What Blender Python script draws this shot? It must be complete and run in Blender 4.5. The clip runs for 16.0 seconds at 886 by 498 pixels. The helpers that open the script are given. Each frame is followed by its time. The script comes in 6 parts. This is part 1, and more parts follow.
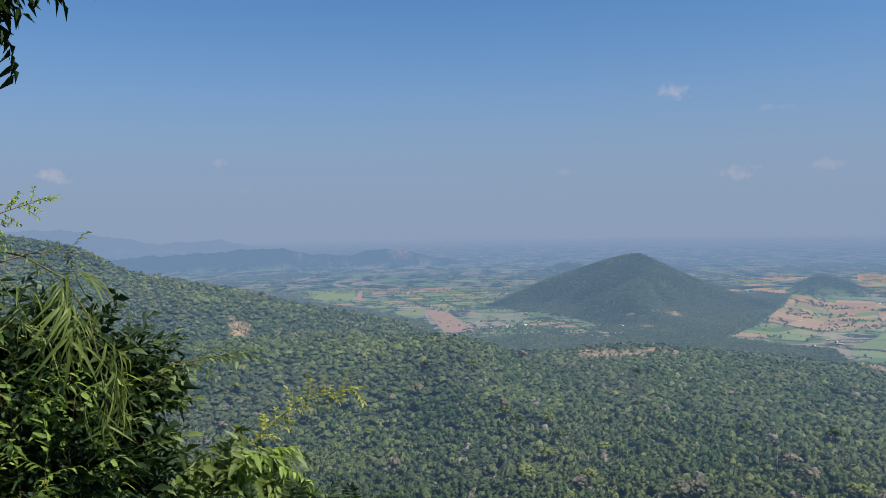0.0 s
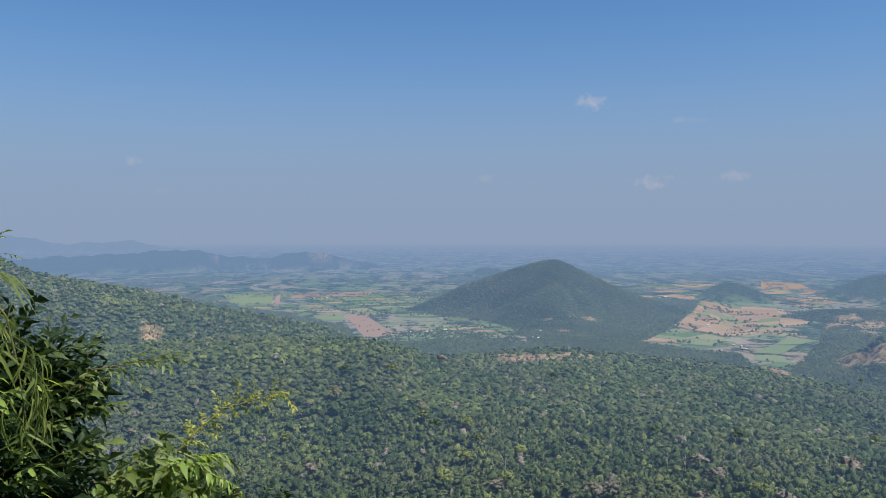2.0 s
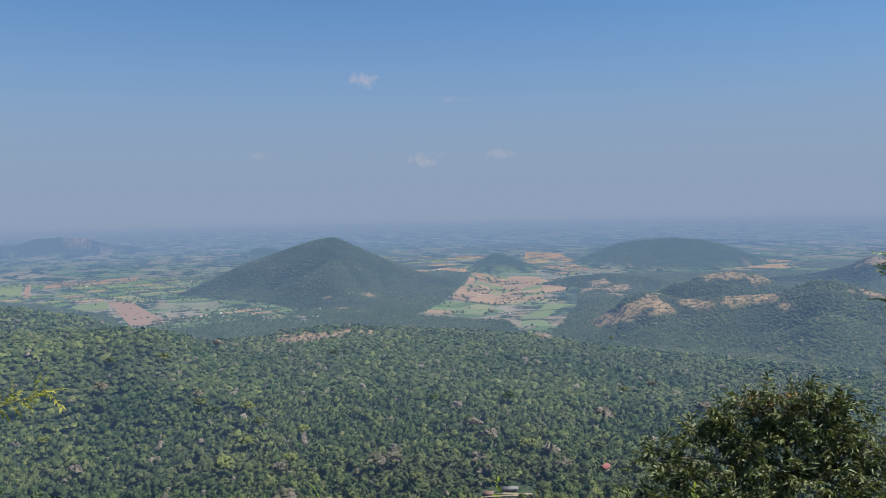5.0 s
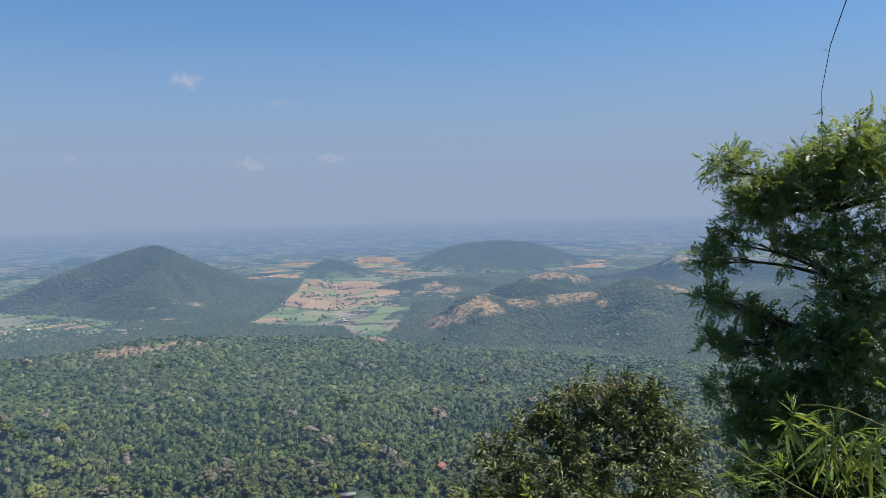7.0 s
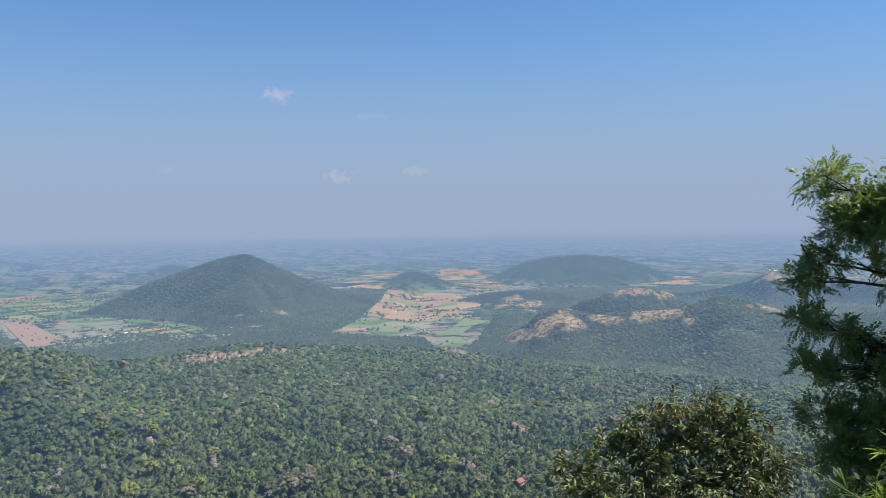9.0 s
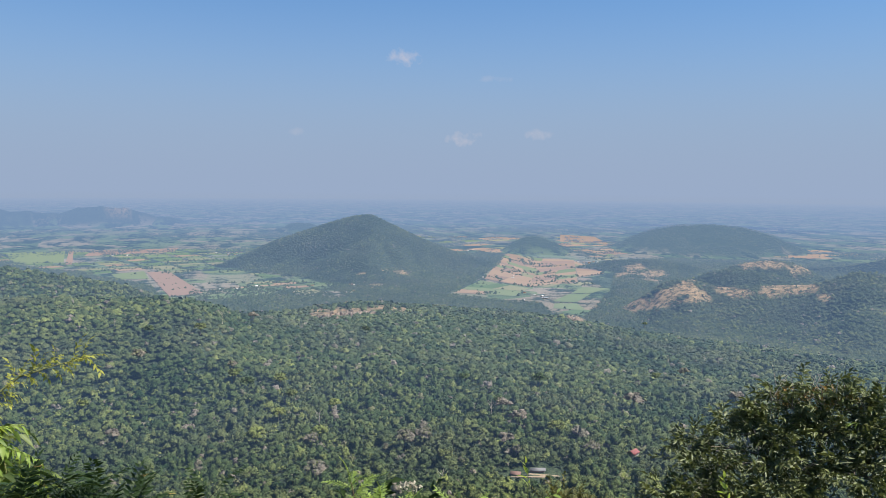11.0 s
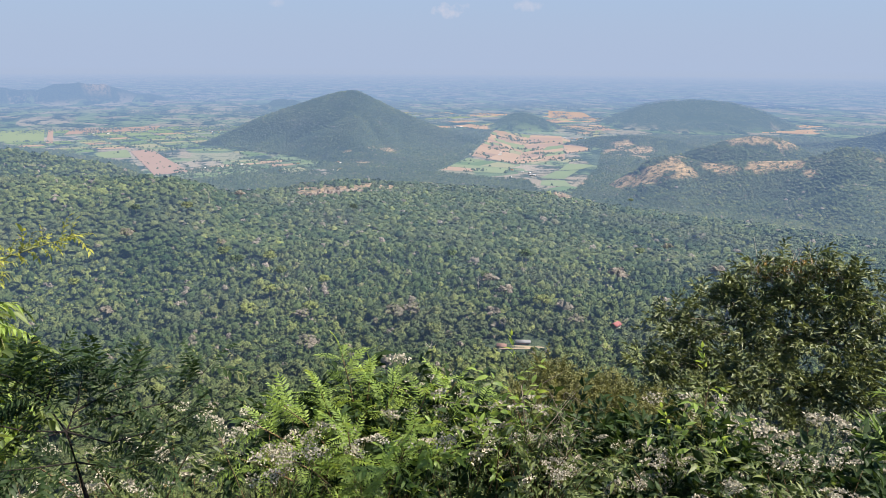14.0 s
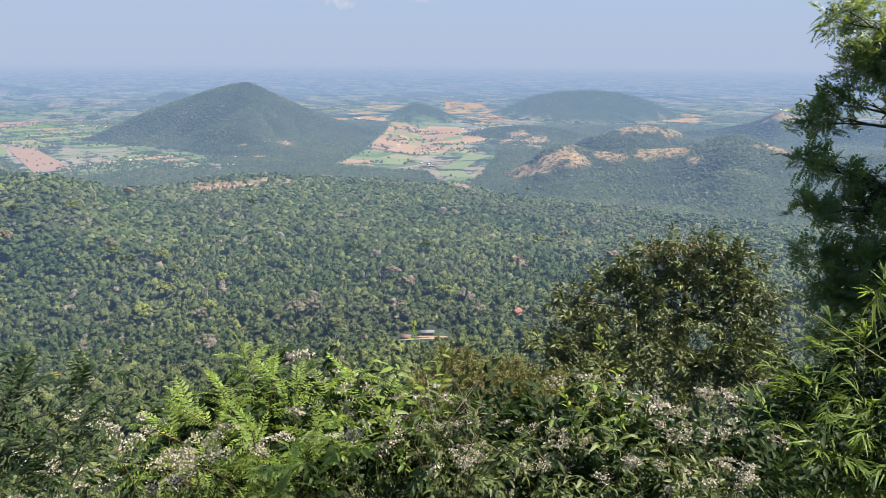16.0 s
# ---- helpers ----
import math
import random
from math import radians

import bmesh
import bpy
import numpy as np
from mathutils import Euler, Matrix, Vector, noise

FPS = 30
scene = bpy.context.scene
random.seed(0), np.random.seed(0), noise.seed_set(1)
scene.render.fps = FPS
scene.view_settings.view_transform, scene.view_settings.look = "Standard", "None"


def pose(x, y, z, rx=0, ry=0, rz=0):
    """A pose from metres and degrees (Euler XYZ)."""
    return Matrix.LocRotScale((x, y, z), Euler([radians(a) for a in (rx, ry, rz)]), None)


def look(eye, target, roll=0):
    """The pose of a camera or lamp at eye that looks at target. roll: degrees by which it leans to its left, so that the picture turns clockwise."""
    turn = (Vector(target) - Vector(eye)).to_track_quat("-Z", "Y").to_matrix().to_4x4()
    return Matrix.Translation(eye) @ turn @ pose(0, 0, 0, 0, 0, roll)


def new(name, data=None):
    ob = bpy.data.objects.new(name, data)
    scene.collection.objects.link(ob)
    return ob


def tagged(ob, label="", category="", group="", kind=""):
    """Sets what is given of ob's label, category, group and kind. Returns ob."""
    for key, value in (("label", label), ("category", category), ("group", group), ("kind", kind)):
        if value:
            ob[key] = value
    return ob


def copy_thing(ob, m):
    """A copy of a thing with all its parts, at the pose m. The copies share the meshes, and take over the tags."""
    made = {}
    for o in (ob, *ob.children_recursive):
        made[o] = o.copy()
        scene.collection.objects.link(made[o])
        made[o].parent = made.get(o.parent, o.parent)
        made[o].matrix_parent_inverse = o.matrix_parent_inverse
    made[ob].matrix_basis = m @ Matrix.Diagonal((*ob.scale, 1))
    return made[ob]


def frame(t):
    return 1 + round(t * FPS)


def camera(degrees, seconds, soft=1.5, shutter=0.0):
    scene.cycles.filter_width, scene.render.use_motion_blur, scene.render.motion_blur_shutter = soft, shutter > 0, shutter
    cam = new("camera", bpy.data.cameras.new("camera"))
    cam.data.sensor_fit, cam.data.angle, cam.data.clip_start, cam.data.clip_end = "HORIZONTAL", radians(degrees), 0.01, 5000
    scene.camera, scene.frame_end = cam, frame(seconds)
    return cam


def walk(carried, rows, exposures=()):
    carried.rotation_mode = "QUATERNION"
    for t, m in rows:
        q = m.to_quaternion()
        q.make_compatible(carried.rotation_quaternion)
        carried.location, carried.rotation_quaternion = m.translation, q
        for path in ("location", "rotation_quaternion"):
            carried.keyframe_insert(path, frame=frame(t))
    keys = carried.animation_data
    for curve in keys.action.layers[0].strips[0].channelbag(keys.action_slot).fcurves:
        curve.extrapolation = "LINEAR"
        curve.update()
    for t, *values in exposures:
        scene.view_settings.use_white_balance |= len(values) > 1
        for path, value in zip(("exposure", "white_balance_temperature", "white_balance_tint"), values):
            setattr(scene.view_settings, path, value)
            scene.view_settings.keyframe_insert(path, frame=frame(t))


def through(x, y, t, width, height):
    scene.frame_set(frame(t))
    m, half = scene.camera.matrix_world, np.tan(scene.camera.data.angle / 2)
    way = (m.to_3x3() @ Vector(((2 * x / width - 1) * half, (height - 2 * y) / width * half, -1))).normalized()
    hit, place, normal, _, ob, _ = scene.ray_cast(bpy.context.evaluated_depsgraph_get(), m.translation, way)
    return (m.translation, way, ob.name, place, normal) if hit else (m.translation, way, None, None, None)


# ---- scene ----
cam = camera(58.4, 16.0, soft=0.6)

# The viewer stands on the edge of a high plateau and turns; the eye is 400 m above the plain.
PATH = [
    (0.0, pose(0.100, 0, 400, 88.31, 0.90, 0.00)),
    (0.5, pose(0.085, 0, 400, 88.47, 0.58, -0.96)),
    (1.0, pose(0.070, 0, 400, 88.56, 0.40, -2.07)),
    (1.5, pose(0.053, 0, 400, 88.50, 0.14, -3.65)),
    (2.0, pose(0.035, 0, 400, 88.58, 0.00, -5.70)),
    (2.5, pose(0.018, 0, 400, 88.35, 0.04, -9.00)),
    (3.0, pose(0.000, 0, 400, 87.88, 0.08, -11.84)),
    (5.5, pose(0.000, 0, 400, 86.69, 1.33, -25.37)),
    (6.0, pose(0.000, 0, 400, 86.68, 1.47, -29.53)),
    (6.5, pose(0.000, 0, 400, 86.70, 1.49, -32.40)),
    (7.0, pose(0.000, 0, 400, 86.91, 1.46, -33.80)),
    (7.5, pose(0.000, 0, 400, 87.12, 1.34, -34.01)),
    (8.0, pose(0.000, 0, 400, 87.36, 1.11, -32.71)),
    (8.5, pose(0.000, 0, 400, 87.61, 0.94, -30.43)),
    (9.0, pose(0.000, 0, 400, 87.96, 0.78, -27.84)),
    (9.5, pose(0.000, 0, 400, 87.97, 0.55, -25.32)),
    (12.0, pose(0.000, 0, 400, 82.07, -0.73, -17.23)),
    (12.5, pose(0.000, 0, 400, 80.15, -0.74, -17.18)),
    (13.0, pose(0.000, 0, 400, 78.55, -0.67, -17.82)),
    (13.5, pose(0.000, 0, 400, 77.38, -0.48, -18.98)),
    (14.0, pose(0.000, 0, 400, 76.54, -0.33, -20.09)),
    (14.5, pose(0.000, 0, 400, 76.07, -0.31, -21.64)),
    (15.0, pose(0.000, 0, 400, 75.98, -0.29, -23.84)),
    (15.5, pose(0.000, 0, 400, 75.97, -0.46, -26.09)),
    (16.0, pose(0.000, 0, 400, 75.99, -0.37, -27.40)),
]

EXPOSURES = [(0.0, 0.76, 6200, 10), (3.0, 0.82, 6250, 10), (5.5, 0.78, 6300, 10), (7.0, 0.92, 6350, 11), (9.5, 1.07, 6350, 11), (12.0, 1.01, 6400, 11), (13.0, 1.20, 6500, 12), (14.5, 1.40, 6650, 13), (16.0, 1.43, 6700, 13)]
walk(cam, PATH, EXPOSURES)

EYE = Vector((0, 0, 400))
SUN_AZ, SUN_EL = 118.0, 58.0          # degrees, clockwise from +y, and above the horizon
rng = np.random.default_rng(7)


# ---------------------------------------------------------------- node helpers
class Nodes:
    """Short spellings for building a node tree."""

    def __init__(self, tree):
        self.t = tree
        tree.nodes.clear()

    def add(self, kind, **props):
        n = self.t.nodes.new(kind)
        if "operation" in props:
            n.operation, n.use_clamp = props["operation"], props["use_clamp"]
        if "data_type" in props:
            n.data_type, n.blend_type = props["data_type"], props["blend_type"]
        if "attribute_name" in props:
            n.attribute_name = props["attribute_name"]
        if "uv_map" in props:
            n.uv_map = props["uv_map"]
        if "sky_type" in props:
            n.sky_type = props["sky_type"]
        if "voronoi_dimensions" in props:
            n.voronoi_dimensions = props["voronoi_dimensions"]
            n.feature = props.get("feature", "F1")
        return n

    def put(self, sock, value):
        if isinstance(value, bpy.types.NodeSocket):
            self.t.links.new(value, sock)
        elif isinstance(value, bpy.types.Node):
            self.t.links.new(value.outputs[0], sock)
        else:
            if sock.type == "RGBA" and len(value) == 3:
                value = (*value, 1)
            sock.default_value = value

    def math(self, op, a, b=0.0, clamp=False):
        n = self.add("ShaderNodeMath", operation=op, use_clamp=clamp)
        self.put(n.inputs[0], a)
        self.put(n.inputs[1], b)
        return n.outputs[0]

    def noise(self, vec, scale, detail=3.0, rough=0.55):
        n = self.add("ShaderNodeTexNoise")
        if vec is not None:
            self.put(n.inputs["Vector"], vec)
        n.inputs["Scale"].default_value = scale
        n.inputs["Detail"].default_value = detail
        n.inputs["Roughness"].default_value = rough
        return n.outputs["Fac"]

    def ramp(self, fac, stops, mode="LINEAR"):
        n = self.add("ShaderNodeValToRGB")
        n.color_ramp.interpolation = mode
        while len(n.color_ramp.elements) < len(stops):
            n.color_ramp.elements.new(0.5)
        for e, (p, c) in zip(n.color_ramp.elements, stops):
            e.position = p
            e.color = (*c, 1) if len(c) == 3 else c
        self.put(n.inputs[0], fac)
        return n.outputs[0]

    def mix(self, fac, a, b, mode="MIX"):
        n = self.add("ShaderNodeMix", data_type="RGBA", blend_type=mode)
        self.put(n.inputs[0], fac)
        self.put(n.inputs[6], a)
        self.put(n.inputs[7], b)
        return n.outputs[2]

    def attr(self, name, out="Fac"):
        return self.add("ShaderNodeAttribute", attribute_name=name).outputs[out]

    def place(self):
        return self.add("ShaderNodeNewGeometry").outputs["Position"]

    def island(self):
        return self.add("ShaderNodeNewGeometry").outputs["Random Per Island"]

    def bump(self, height, strength, distance=0.02):
        n = self.add("ShaderNodeBump")
        self.put(n.inputs["Height"], height)
        n.inputs["Strength"].default_value = strength
        n.inputs["Distance"].default_value = distance
        return n.outputs[0]

    def surface(self, color, rough=0.7, normal=None, spec=0.3, metal=0.0, through_light=0.0, through_color=None, glow=None, glow_strength=0.0):
        p = self.add("ShaderNodeBsdfPrincipled")
        self.put(p.inputs["Base Color"], color)
        self.put(p.inputs["Roughness"], rough)
        p.inputs["Specular IOR Level"].default_value = spec
        p.inputs["Metallic"].default_value = metal
        if normal is not None:
            self.put(p.inputs["Normal"], normal)
        if glow is not None:
            self.put(p.inputs["Emission Color"], glow)
            self.put(p.inputs["Emission Strength"], glow_strength)
        out = p.outputs[0]
        if through_light:
            t = self.add("ShaderNodeBsdfTranslucent")
            self.put(t.inputs[0], through_color if through_color is not None else color)
            m = self.add("ShaderNodeMixShader")
            m.inputs[0].default_value = through_light
            self.put(m.inputs[1], out)
            self.put(m.inputs[2], t.outputs[0])
            out = m.outputs[0]
        o = self.add("ShaderNodeOutputMaterial")
        self.put(o.inputs[0], out)


def material(name):
    m = bpy.data.materials.new(name)
    m.use_nodes = True
    return m, Nodes(m.node_tree)


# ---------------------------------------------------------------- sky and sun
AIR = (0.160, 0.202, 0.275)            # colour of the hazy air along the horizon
AIR_BLUE = (0.100, 0.170, 0.296)       # and of the bluer haze painted as glow on nearer slopes


def cloud_mask(n, az, el, wide, high):
    """How much of a small cloud lies in a direction: a soft oval."""
    a = n.math("DIVIDE", n.math("SUBTRACT", n.az, az), wide)
    e = n.math("DIVIDE", n.math("SUBTRACT", n.el, el), high)
    q = n.math("ADD", n.math("MULTIPLY", a, a), n.math("MULTIPLY", e, e))
    return n.math("SUBTRACT", 1.0, q)


def build_sky():
    world = bpy.data.worlds.new("sky")
    scene.world = world
    world.use_nodes = True
    n = Nodes(world.node_tree)
    way = n.add("ShaderNodeTexCoord").outputs["Generated"]
    sep = n.add("ShaderNodeSeparateXYZ")
    n.put(sep.inputs[0], way)
    deg = 180 / math.pi
    n.az = n.math("MULTIPLY", n.math("ARCTAN2", sep.outputs[0], sep.outputs[1]), deg)
    n.el = n.math("MULTIPLY", n.math("ARCSINE", sep.outputs[2]), deg)
    sky = n.add("ShaderNodeTexSky", sky_type="NISHITA")
    sky.sun_disc, sky.sun_elevation, sky.sun_rotation = False, radians(SUN_EL), radians(SUN_AZ)
    sky.air_density, sky.dust_density, sky.ozone_density, sky.altitude = 1.0, 0.6, 3.0, 500
    base = n.mix(1.0, sky.outputs[0], (0.0257, 0.050, 0.0664), "MULTIPLY")
    # valley haze thickens towards the horizon
    haze = n.ramp(n.math("DIVIDE", n.math("ADD", n.el, 5.0), 45.0, True),
                  [(0.0, (1, 1, 1)), (0.13, (1, 1, 1)), (0.22, (0.9, 0.9, 0.9)), (0.31, (0.55, 0.55, 0.55)), (0.40, (0.28, 0.28, 0.28)), (0.52, (0.12, 0.12, 0.12)), (1.0, (0, 0, 0))], "B_SPLINE")
    color = n.mix(haze, base, AIR)
    # a few small fair-weather clouds
    puff = n.noise(way, 75.0, 4.0, 0.55)
    total = None
    for az, el, wide, high, dense in CLOUDS:
        m = cloud_mask(n, az, el, wide, high)
        m = n.math("SUBTRACT", m, n.math("MULTIPLY", n.math("SUBTRACT", 0.62, puff), 3.2))
        m = n.math("MULTIPLY", n.math("MULTIPLY", m, 0.65, True), dense)
        total = m if total is None else n.math("MAXIMUM", total, m)
    color = n.mix(total, color, (0.33, 0.30, 0.31))
    bg = n.add("ShaderNodeBackground")
    n.put(bg.inputs[0], color)
    bg.inputs[1].default_value = 1.0
    out = n.add("ShaderNodeOutputWorld")
    n.put(out.inputs[0], bg.outputs[0])


CLOUDS = [(16.3, 8.9, 1.3, 0.75, 0.75), (20.55, 3.3, 1.6, 0.6, 0.6), (25.95, 3.6, 1.6, 0.5, 0.4), (-26.2, 3.6, 1.7, 0.65, 0.65),
          (-15.6, 4.6, 0.9, 0.4, 0.4), (-14.1, 2.7, 1.0, 0.35, 0.2), (22.7, 7.5, 1.5, 0.4, 0.3), (8.8, 3.7, 1.0, 0.35, 0.2)]
build_sky()

sun = new("sun", bpy.data.lights.new("sun", "SUN"))
sun.data.energy, sun.data.angle, sun.data.color = 5.0, radians(0.6), (1.0, 0.94, 0.84)
sa, se = radians(SUN_AZ), radians(SUN_EL)
sun.matrix_world = look((math.sin(sa) * math.cos(se) * 50, math.cos(sa) * math.cos(se) * 50, 400 + 50 * math.sin(se)), (0, 0, 400))


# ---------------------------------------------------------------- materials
def painted_haze(n, km):
    """How much haze is painted over a distant slope or plain as emission, by its distance."""
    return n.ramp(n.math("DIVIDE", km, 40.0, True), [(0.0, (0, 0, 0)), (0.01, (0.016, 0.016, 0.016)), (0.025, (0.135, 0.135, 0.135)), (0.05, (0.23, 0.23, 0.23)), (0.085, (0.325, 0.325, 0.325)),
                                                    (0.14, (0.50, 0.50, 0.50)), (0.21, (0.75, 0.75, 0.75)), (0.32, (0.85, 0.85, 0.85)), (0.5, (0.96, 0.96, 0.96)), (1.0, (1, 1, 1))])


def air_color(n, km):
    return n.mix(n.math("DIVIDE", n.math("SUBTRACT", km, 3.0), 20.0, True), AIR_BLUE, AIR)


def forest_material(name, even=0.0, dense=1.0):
    """Closed canopy of mixed evergreen and half-bare trees; distance haze is painted on as emission and dims the
    colour.
    """
    m, n = material(name)
    tint = n.math("ADD", n.attr("tint"), n.math("MULTIPLY", n.math("SUBTRACT", n.island(), 0.5), 0.16))
    col = n.ramp(tint, [(0.0, (0.022, 0.044, 0.016)), (0.3, (0.058, 0.084, 0.028)), (0.6, (0.110, 0.132, 0.042)),
                        (0.8, (0.165, 0.190, 0.050)), (0.9, (0.13, 0.12, 0.08)), (1.0, (0.22, 0.185, 0.145))])
    patch = n.noise(n.place(), 0.006, 3.0)
    col = n.mix(n.math("MULTIPLY", n.math("SUBTRACT", patch, 0.45, True), 1.4, True), col, (0.10, 0.098, 0.062))
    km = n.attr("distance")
    thick = painted_haze(n, km)
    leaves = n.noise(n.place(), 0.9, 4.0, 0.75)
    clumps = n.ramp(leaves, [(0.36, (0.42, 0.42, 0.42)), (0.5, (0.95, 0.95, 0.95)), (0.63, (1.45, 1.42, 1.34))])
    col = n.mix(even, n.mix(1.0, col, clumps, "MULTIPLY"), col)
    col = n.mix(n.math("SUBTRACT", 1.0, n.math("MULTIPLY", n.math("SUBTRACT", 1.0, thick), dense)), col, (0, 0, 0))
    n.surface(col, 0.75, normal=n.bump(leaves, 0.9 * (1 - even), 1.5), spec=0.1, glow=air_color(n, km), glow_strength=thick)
    return m


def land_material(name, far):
    """The land sheet: leaf litter and dry grass near by, patchwork fields on the plain. Haze is painted on as emission
    by distance; the far backdrop has sunlight painted into its emission too.
    """
    m, n = material(name)
    plan = n.add("ShaderNodeUVMap", uv_map="plan").outputs[0]      # kilometres, east and north
    sep = n.add("ShaderNodeSeparateXYZ")
    n.put(sep.inputs[0], plan)
    dist = n.attr("distance")
    litter = n.ramp(n.noise(n.place(), 0.9, 6.0, 0.7), [(0.3, (0.03, 0.035, 0.015)), (0.5, (0.07, 0.07, 0.03)), (0.7, (0.16, 0.13, 0.07))])
    # patchwork: two layers of stretched cells, turned a little
    mp = n.add("ShaderNodeMapping")
    bent = n.add("ShaderNodeVectorMath")
    warp = n.add("ShaderNodeTexNoise")
    n.put(warp.inputs["Vector"], plan)
    warp.inputs["Scale"].default_value, warp.inputs["Detail"].default_value = 2.2, 3.0
    bent.operation = "MULTIPLY_ADD"
    n.put(bent.inputs[0], warp.outputs["Color"])
    bent.inputs[1].default_value = (0.5, 0.5, 0)
    n.put(bent.inputs[2], plan)
    n.put(mp.inputs["Vector"], bent.outputs[0])
    mp.inputs["Rotation"].default_value = (0, 0, 0.35)
    mp.inputs["Scale"].default_value = (7.0, 4.0, 1)
    vor = n.add("ShaderNodeTexVoronoi", voronoi_dimensions="2D")
    vor.distance = "CHEBYCHEV"
    n.put(vor.inputs["Vector"], mp.outputs[0])
    vor.inputs["Scale"].default_value = 1.0
    sepc = n.add("ShaderNodeSeparateColor")
    n.put(sepc.inputs[0], vor.outputs["Color"])
    field = n.ramp(sepc.outputs[0], [(0.0, (0.075, 0.105, 0.045)), (0.2, (0.11, 0.14, 0.06)), (0.40, (0.16, 0.155, 0.09)), (0.55, (0.19, 0.155, 0.105)),
                                     (0.75, (0.21, 0.175, 0.125)), (0.88, (0.05, 0.07, 0.04))], "CONSTANT")
    region = n.noise(plan, 0.55, 2.0)
    field = n.mix(n.math("MULTIPLY", n.math("SUBTRACT", region, 0.5, True), 4.0, True), field, n.mix(0.5, field, (0.10, 0.13, 0.06)))
    field = n.mix(n.math("MULTIPLY", n.math("SUBTRACT", n.noise(plan, 60.0, 3.0), 0.5), 0.5, True), field, (0.06, 0.07, 0.035))
    # woods and tree lines between the fields, stretched along the view to fit what the eye sees
    stretch = n.add("ShaderNodeMapping")
    n.put(stretch.inputs["Vector"], plan)
    stretch.inputs["Scale"].default_value = (2.6, 0.9, 1.0)
    woods = n.math("ADD", n.math("MULTIPLY", n.noise(stretch.outputs[0], 2.4, 6.0, 0.75), 0.58), n.math("MULTIPLY", n.noise(plan, 11.0, 4.0, 0.75), 0.42))
    wood_amt = n.math("MULTIPLY", n.math("SUBTRACT", woods, 0.495, True), 22.0, True)
    edge = n.add("ShaderNodeTexVoronoi", voronoi_dimensions="2D", feature="DISTANCE_TO_EDGE")
    n.put(edge.inputs["Vector"], mp.outputs[0])
    edge.inputs["Scale"].default_value = 0.8
    hedge = n.math("MULTIPLY", n.math("SUBTRACT", 0.06, edge.outputs["Distance"], True), 18.0, True)
    hedge = n.math("MULTIPLY", hedge, n.math("MULTIPLY", n.math("SUBTRACT", n.noise(plan, 5.0, 2.0), 0.4, True), 6.0, True))
    wood_amt = n.math("MAXIMUM", wood_amt, hedge)
    plain = n.mix(wood_amt, field, (0.016, 0.03, 0.015))
    near = n.attr("wild")
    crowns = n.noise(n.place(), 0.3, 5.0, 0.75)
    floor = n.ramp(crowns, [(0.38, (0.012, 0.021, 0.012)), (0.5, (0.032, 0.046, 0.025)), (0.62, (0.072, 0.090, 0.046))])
    floor = n.mix(n.math("LESS_THAN", dist, 0.12), floor, litter)
    bare = n.attr("bare")
    rock = n.ramp(n.noise(n.place(), 0.06, 9.0, 0.78), [(0.43, (0.05, 0.055, 0.03)), (0.48, (0.17, 0.118, 0.058)), (0.55, (0.265, 0.18, 0.09)), (0.68, (0.34, 0.255, 0.155))])
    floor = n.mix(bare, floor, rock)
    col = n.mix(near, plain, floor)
    thick = painted_haze(n, dist)
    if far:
        # black base: sunlight and haze are both painted as glow here
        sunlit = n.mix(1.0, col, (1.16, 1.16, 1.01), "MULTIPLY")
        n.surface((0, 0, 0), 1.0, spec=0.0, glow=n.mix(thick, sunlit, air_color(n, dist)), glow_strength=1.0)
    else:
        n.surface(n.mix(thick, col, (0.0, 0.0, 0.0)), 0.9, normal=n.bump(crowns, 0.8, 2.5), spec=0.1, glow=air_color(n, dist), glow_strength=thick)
    return m


def leaf_material(name, dark, light, back, gloss=0.45, through=0.35, shine=0.14):
    """Living leaves: each leaf its own green, light shines through them."""
    m, n = material(name)
    r = n.attr("tint")
    ob = n.add("ShaderNodeObjectInfo").outputs["Random"]
    mixv = n.math("ADD", n.math("MULTIPLY", r, 0.65), n.math("MULTIPLY", ob, 0.35))
    col = n.mix(mixv, dark, light)
    vein = n.noise(n.place(), 40.0, 3.0)
    col = n.mix(n.math("MULTIPLY", vein, 0.35), col, tuple(c * 0.55 for c in dark))
    col = n.mix(n.math("GREATER_THAN", r, 0.995), col, (0.20, 0.15, 0.05))
    n.surface(col, gloss, normal=n.bump(vein, 0.2, 0.003), spec=shine, through_light=through, through_color=back)
    return m


def bark_material(name, a, b, scale=14.0):
    m, n = material(name)
    f = n.noise(n.place(), scale, 6.0, 0.7)
    n.surface(n.mix(f, a, b), 0.85, normal=n.bump(f, 0.5, 0.02), spec=0.2)
    return m


def plain_material(name, a, b, scale=6.0, rough=0.7, glow=0.0):
    m, n = material(name)
    f = n.noise(n.place(), scale, 5.0, 0.65)
    # glow paints distance haze on as emission in the air's colour
    n.surface(n.mix(f, a, b), rough, normal=n.bump(f, 0.2, 0.02), spec=0.25, glow=AIR, glow_strength=glow)
    return m


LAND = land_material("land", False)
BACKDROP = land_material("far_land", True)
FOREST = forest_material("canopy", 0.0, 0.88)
# darker copy of the canopy: shade between far crowns is put into its colour
FOREST_FAR = forest_material("far_canopy_shaded", 0.45, 0.54)
LEAF_BRIGHT = leaf_material("leaf_bright", (0.045, 0.09, 0.022), (0.31, 0.41, 0.095), (0.44, 0.54, 0.075), 0.45, 0.42, 0.18)
LEAF_MID = leaf_material("leaf_mid", (0.024, 0.046, 0.015), (0.18, 0.225, 0.065), (0.24, 0.30, 0.05), 0.45, 0.3, 0.22)
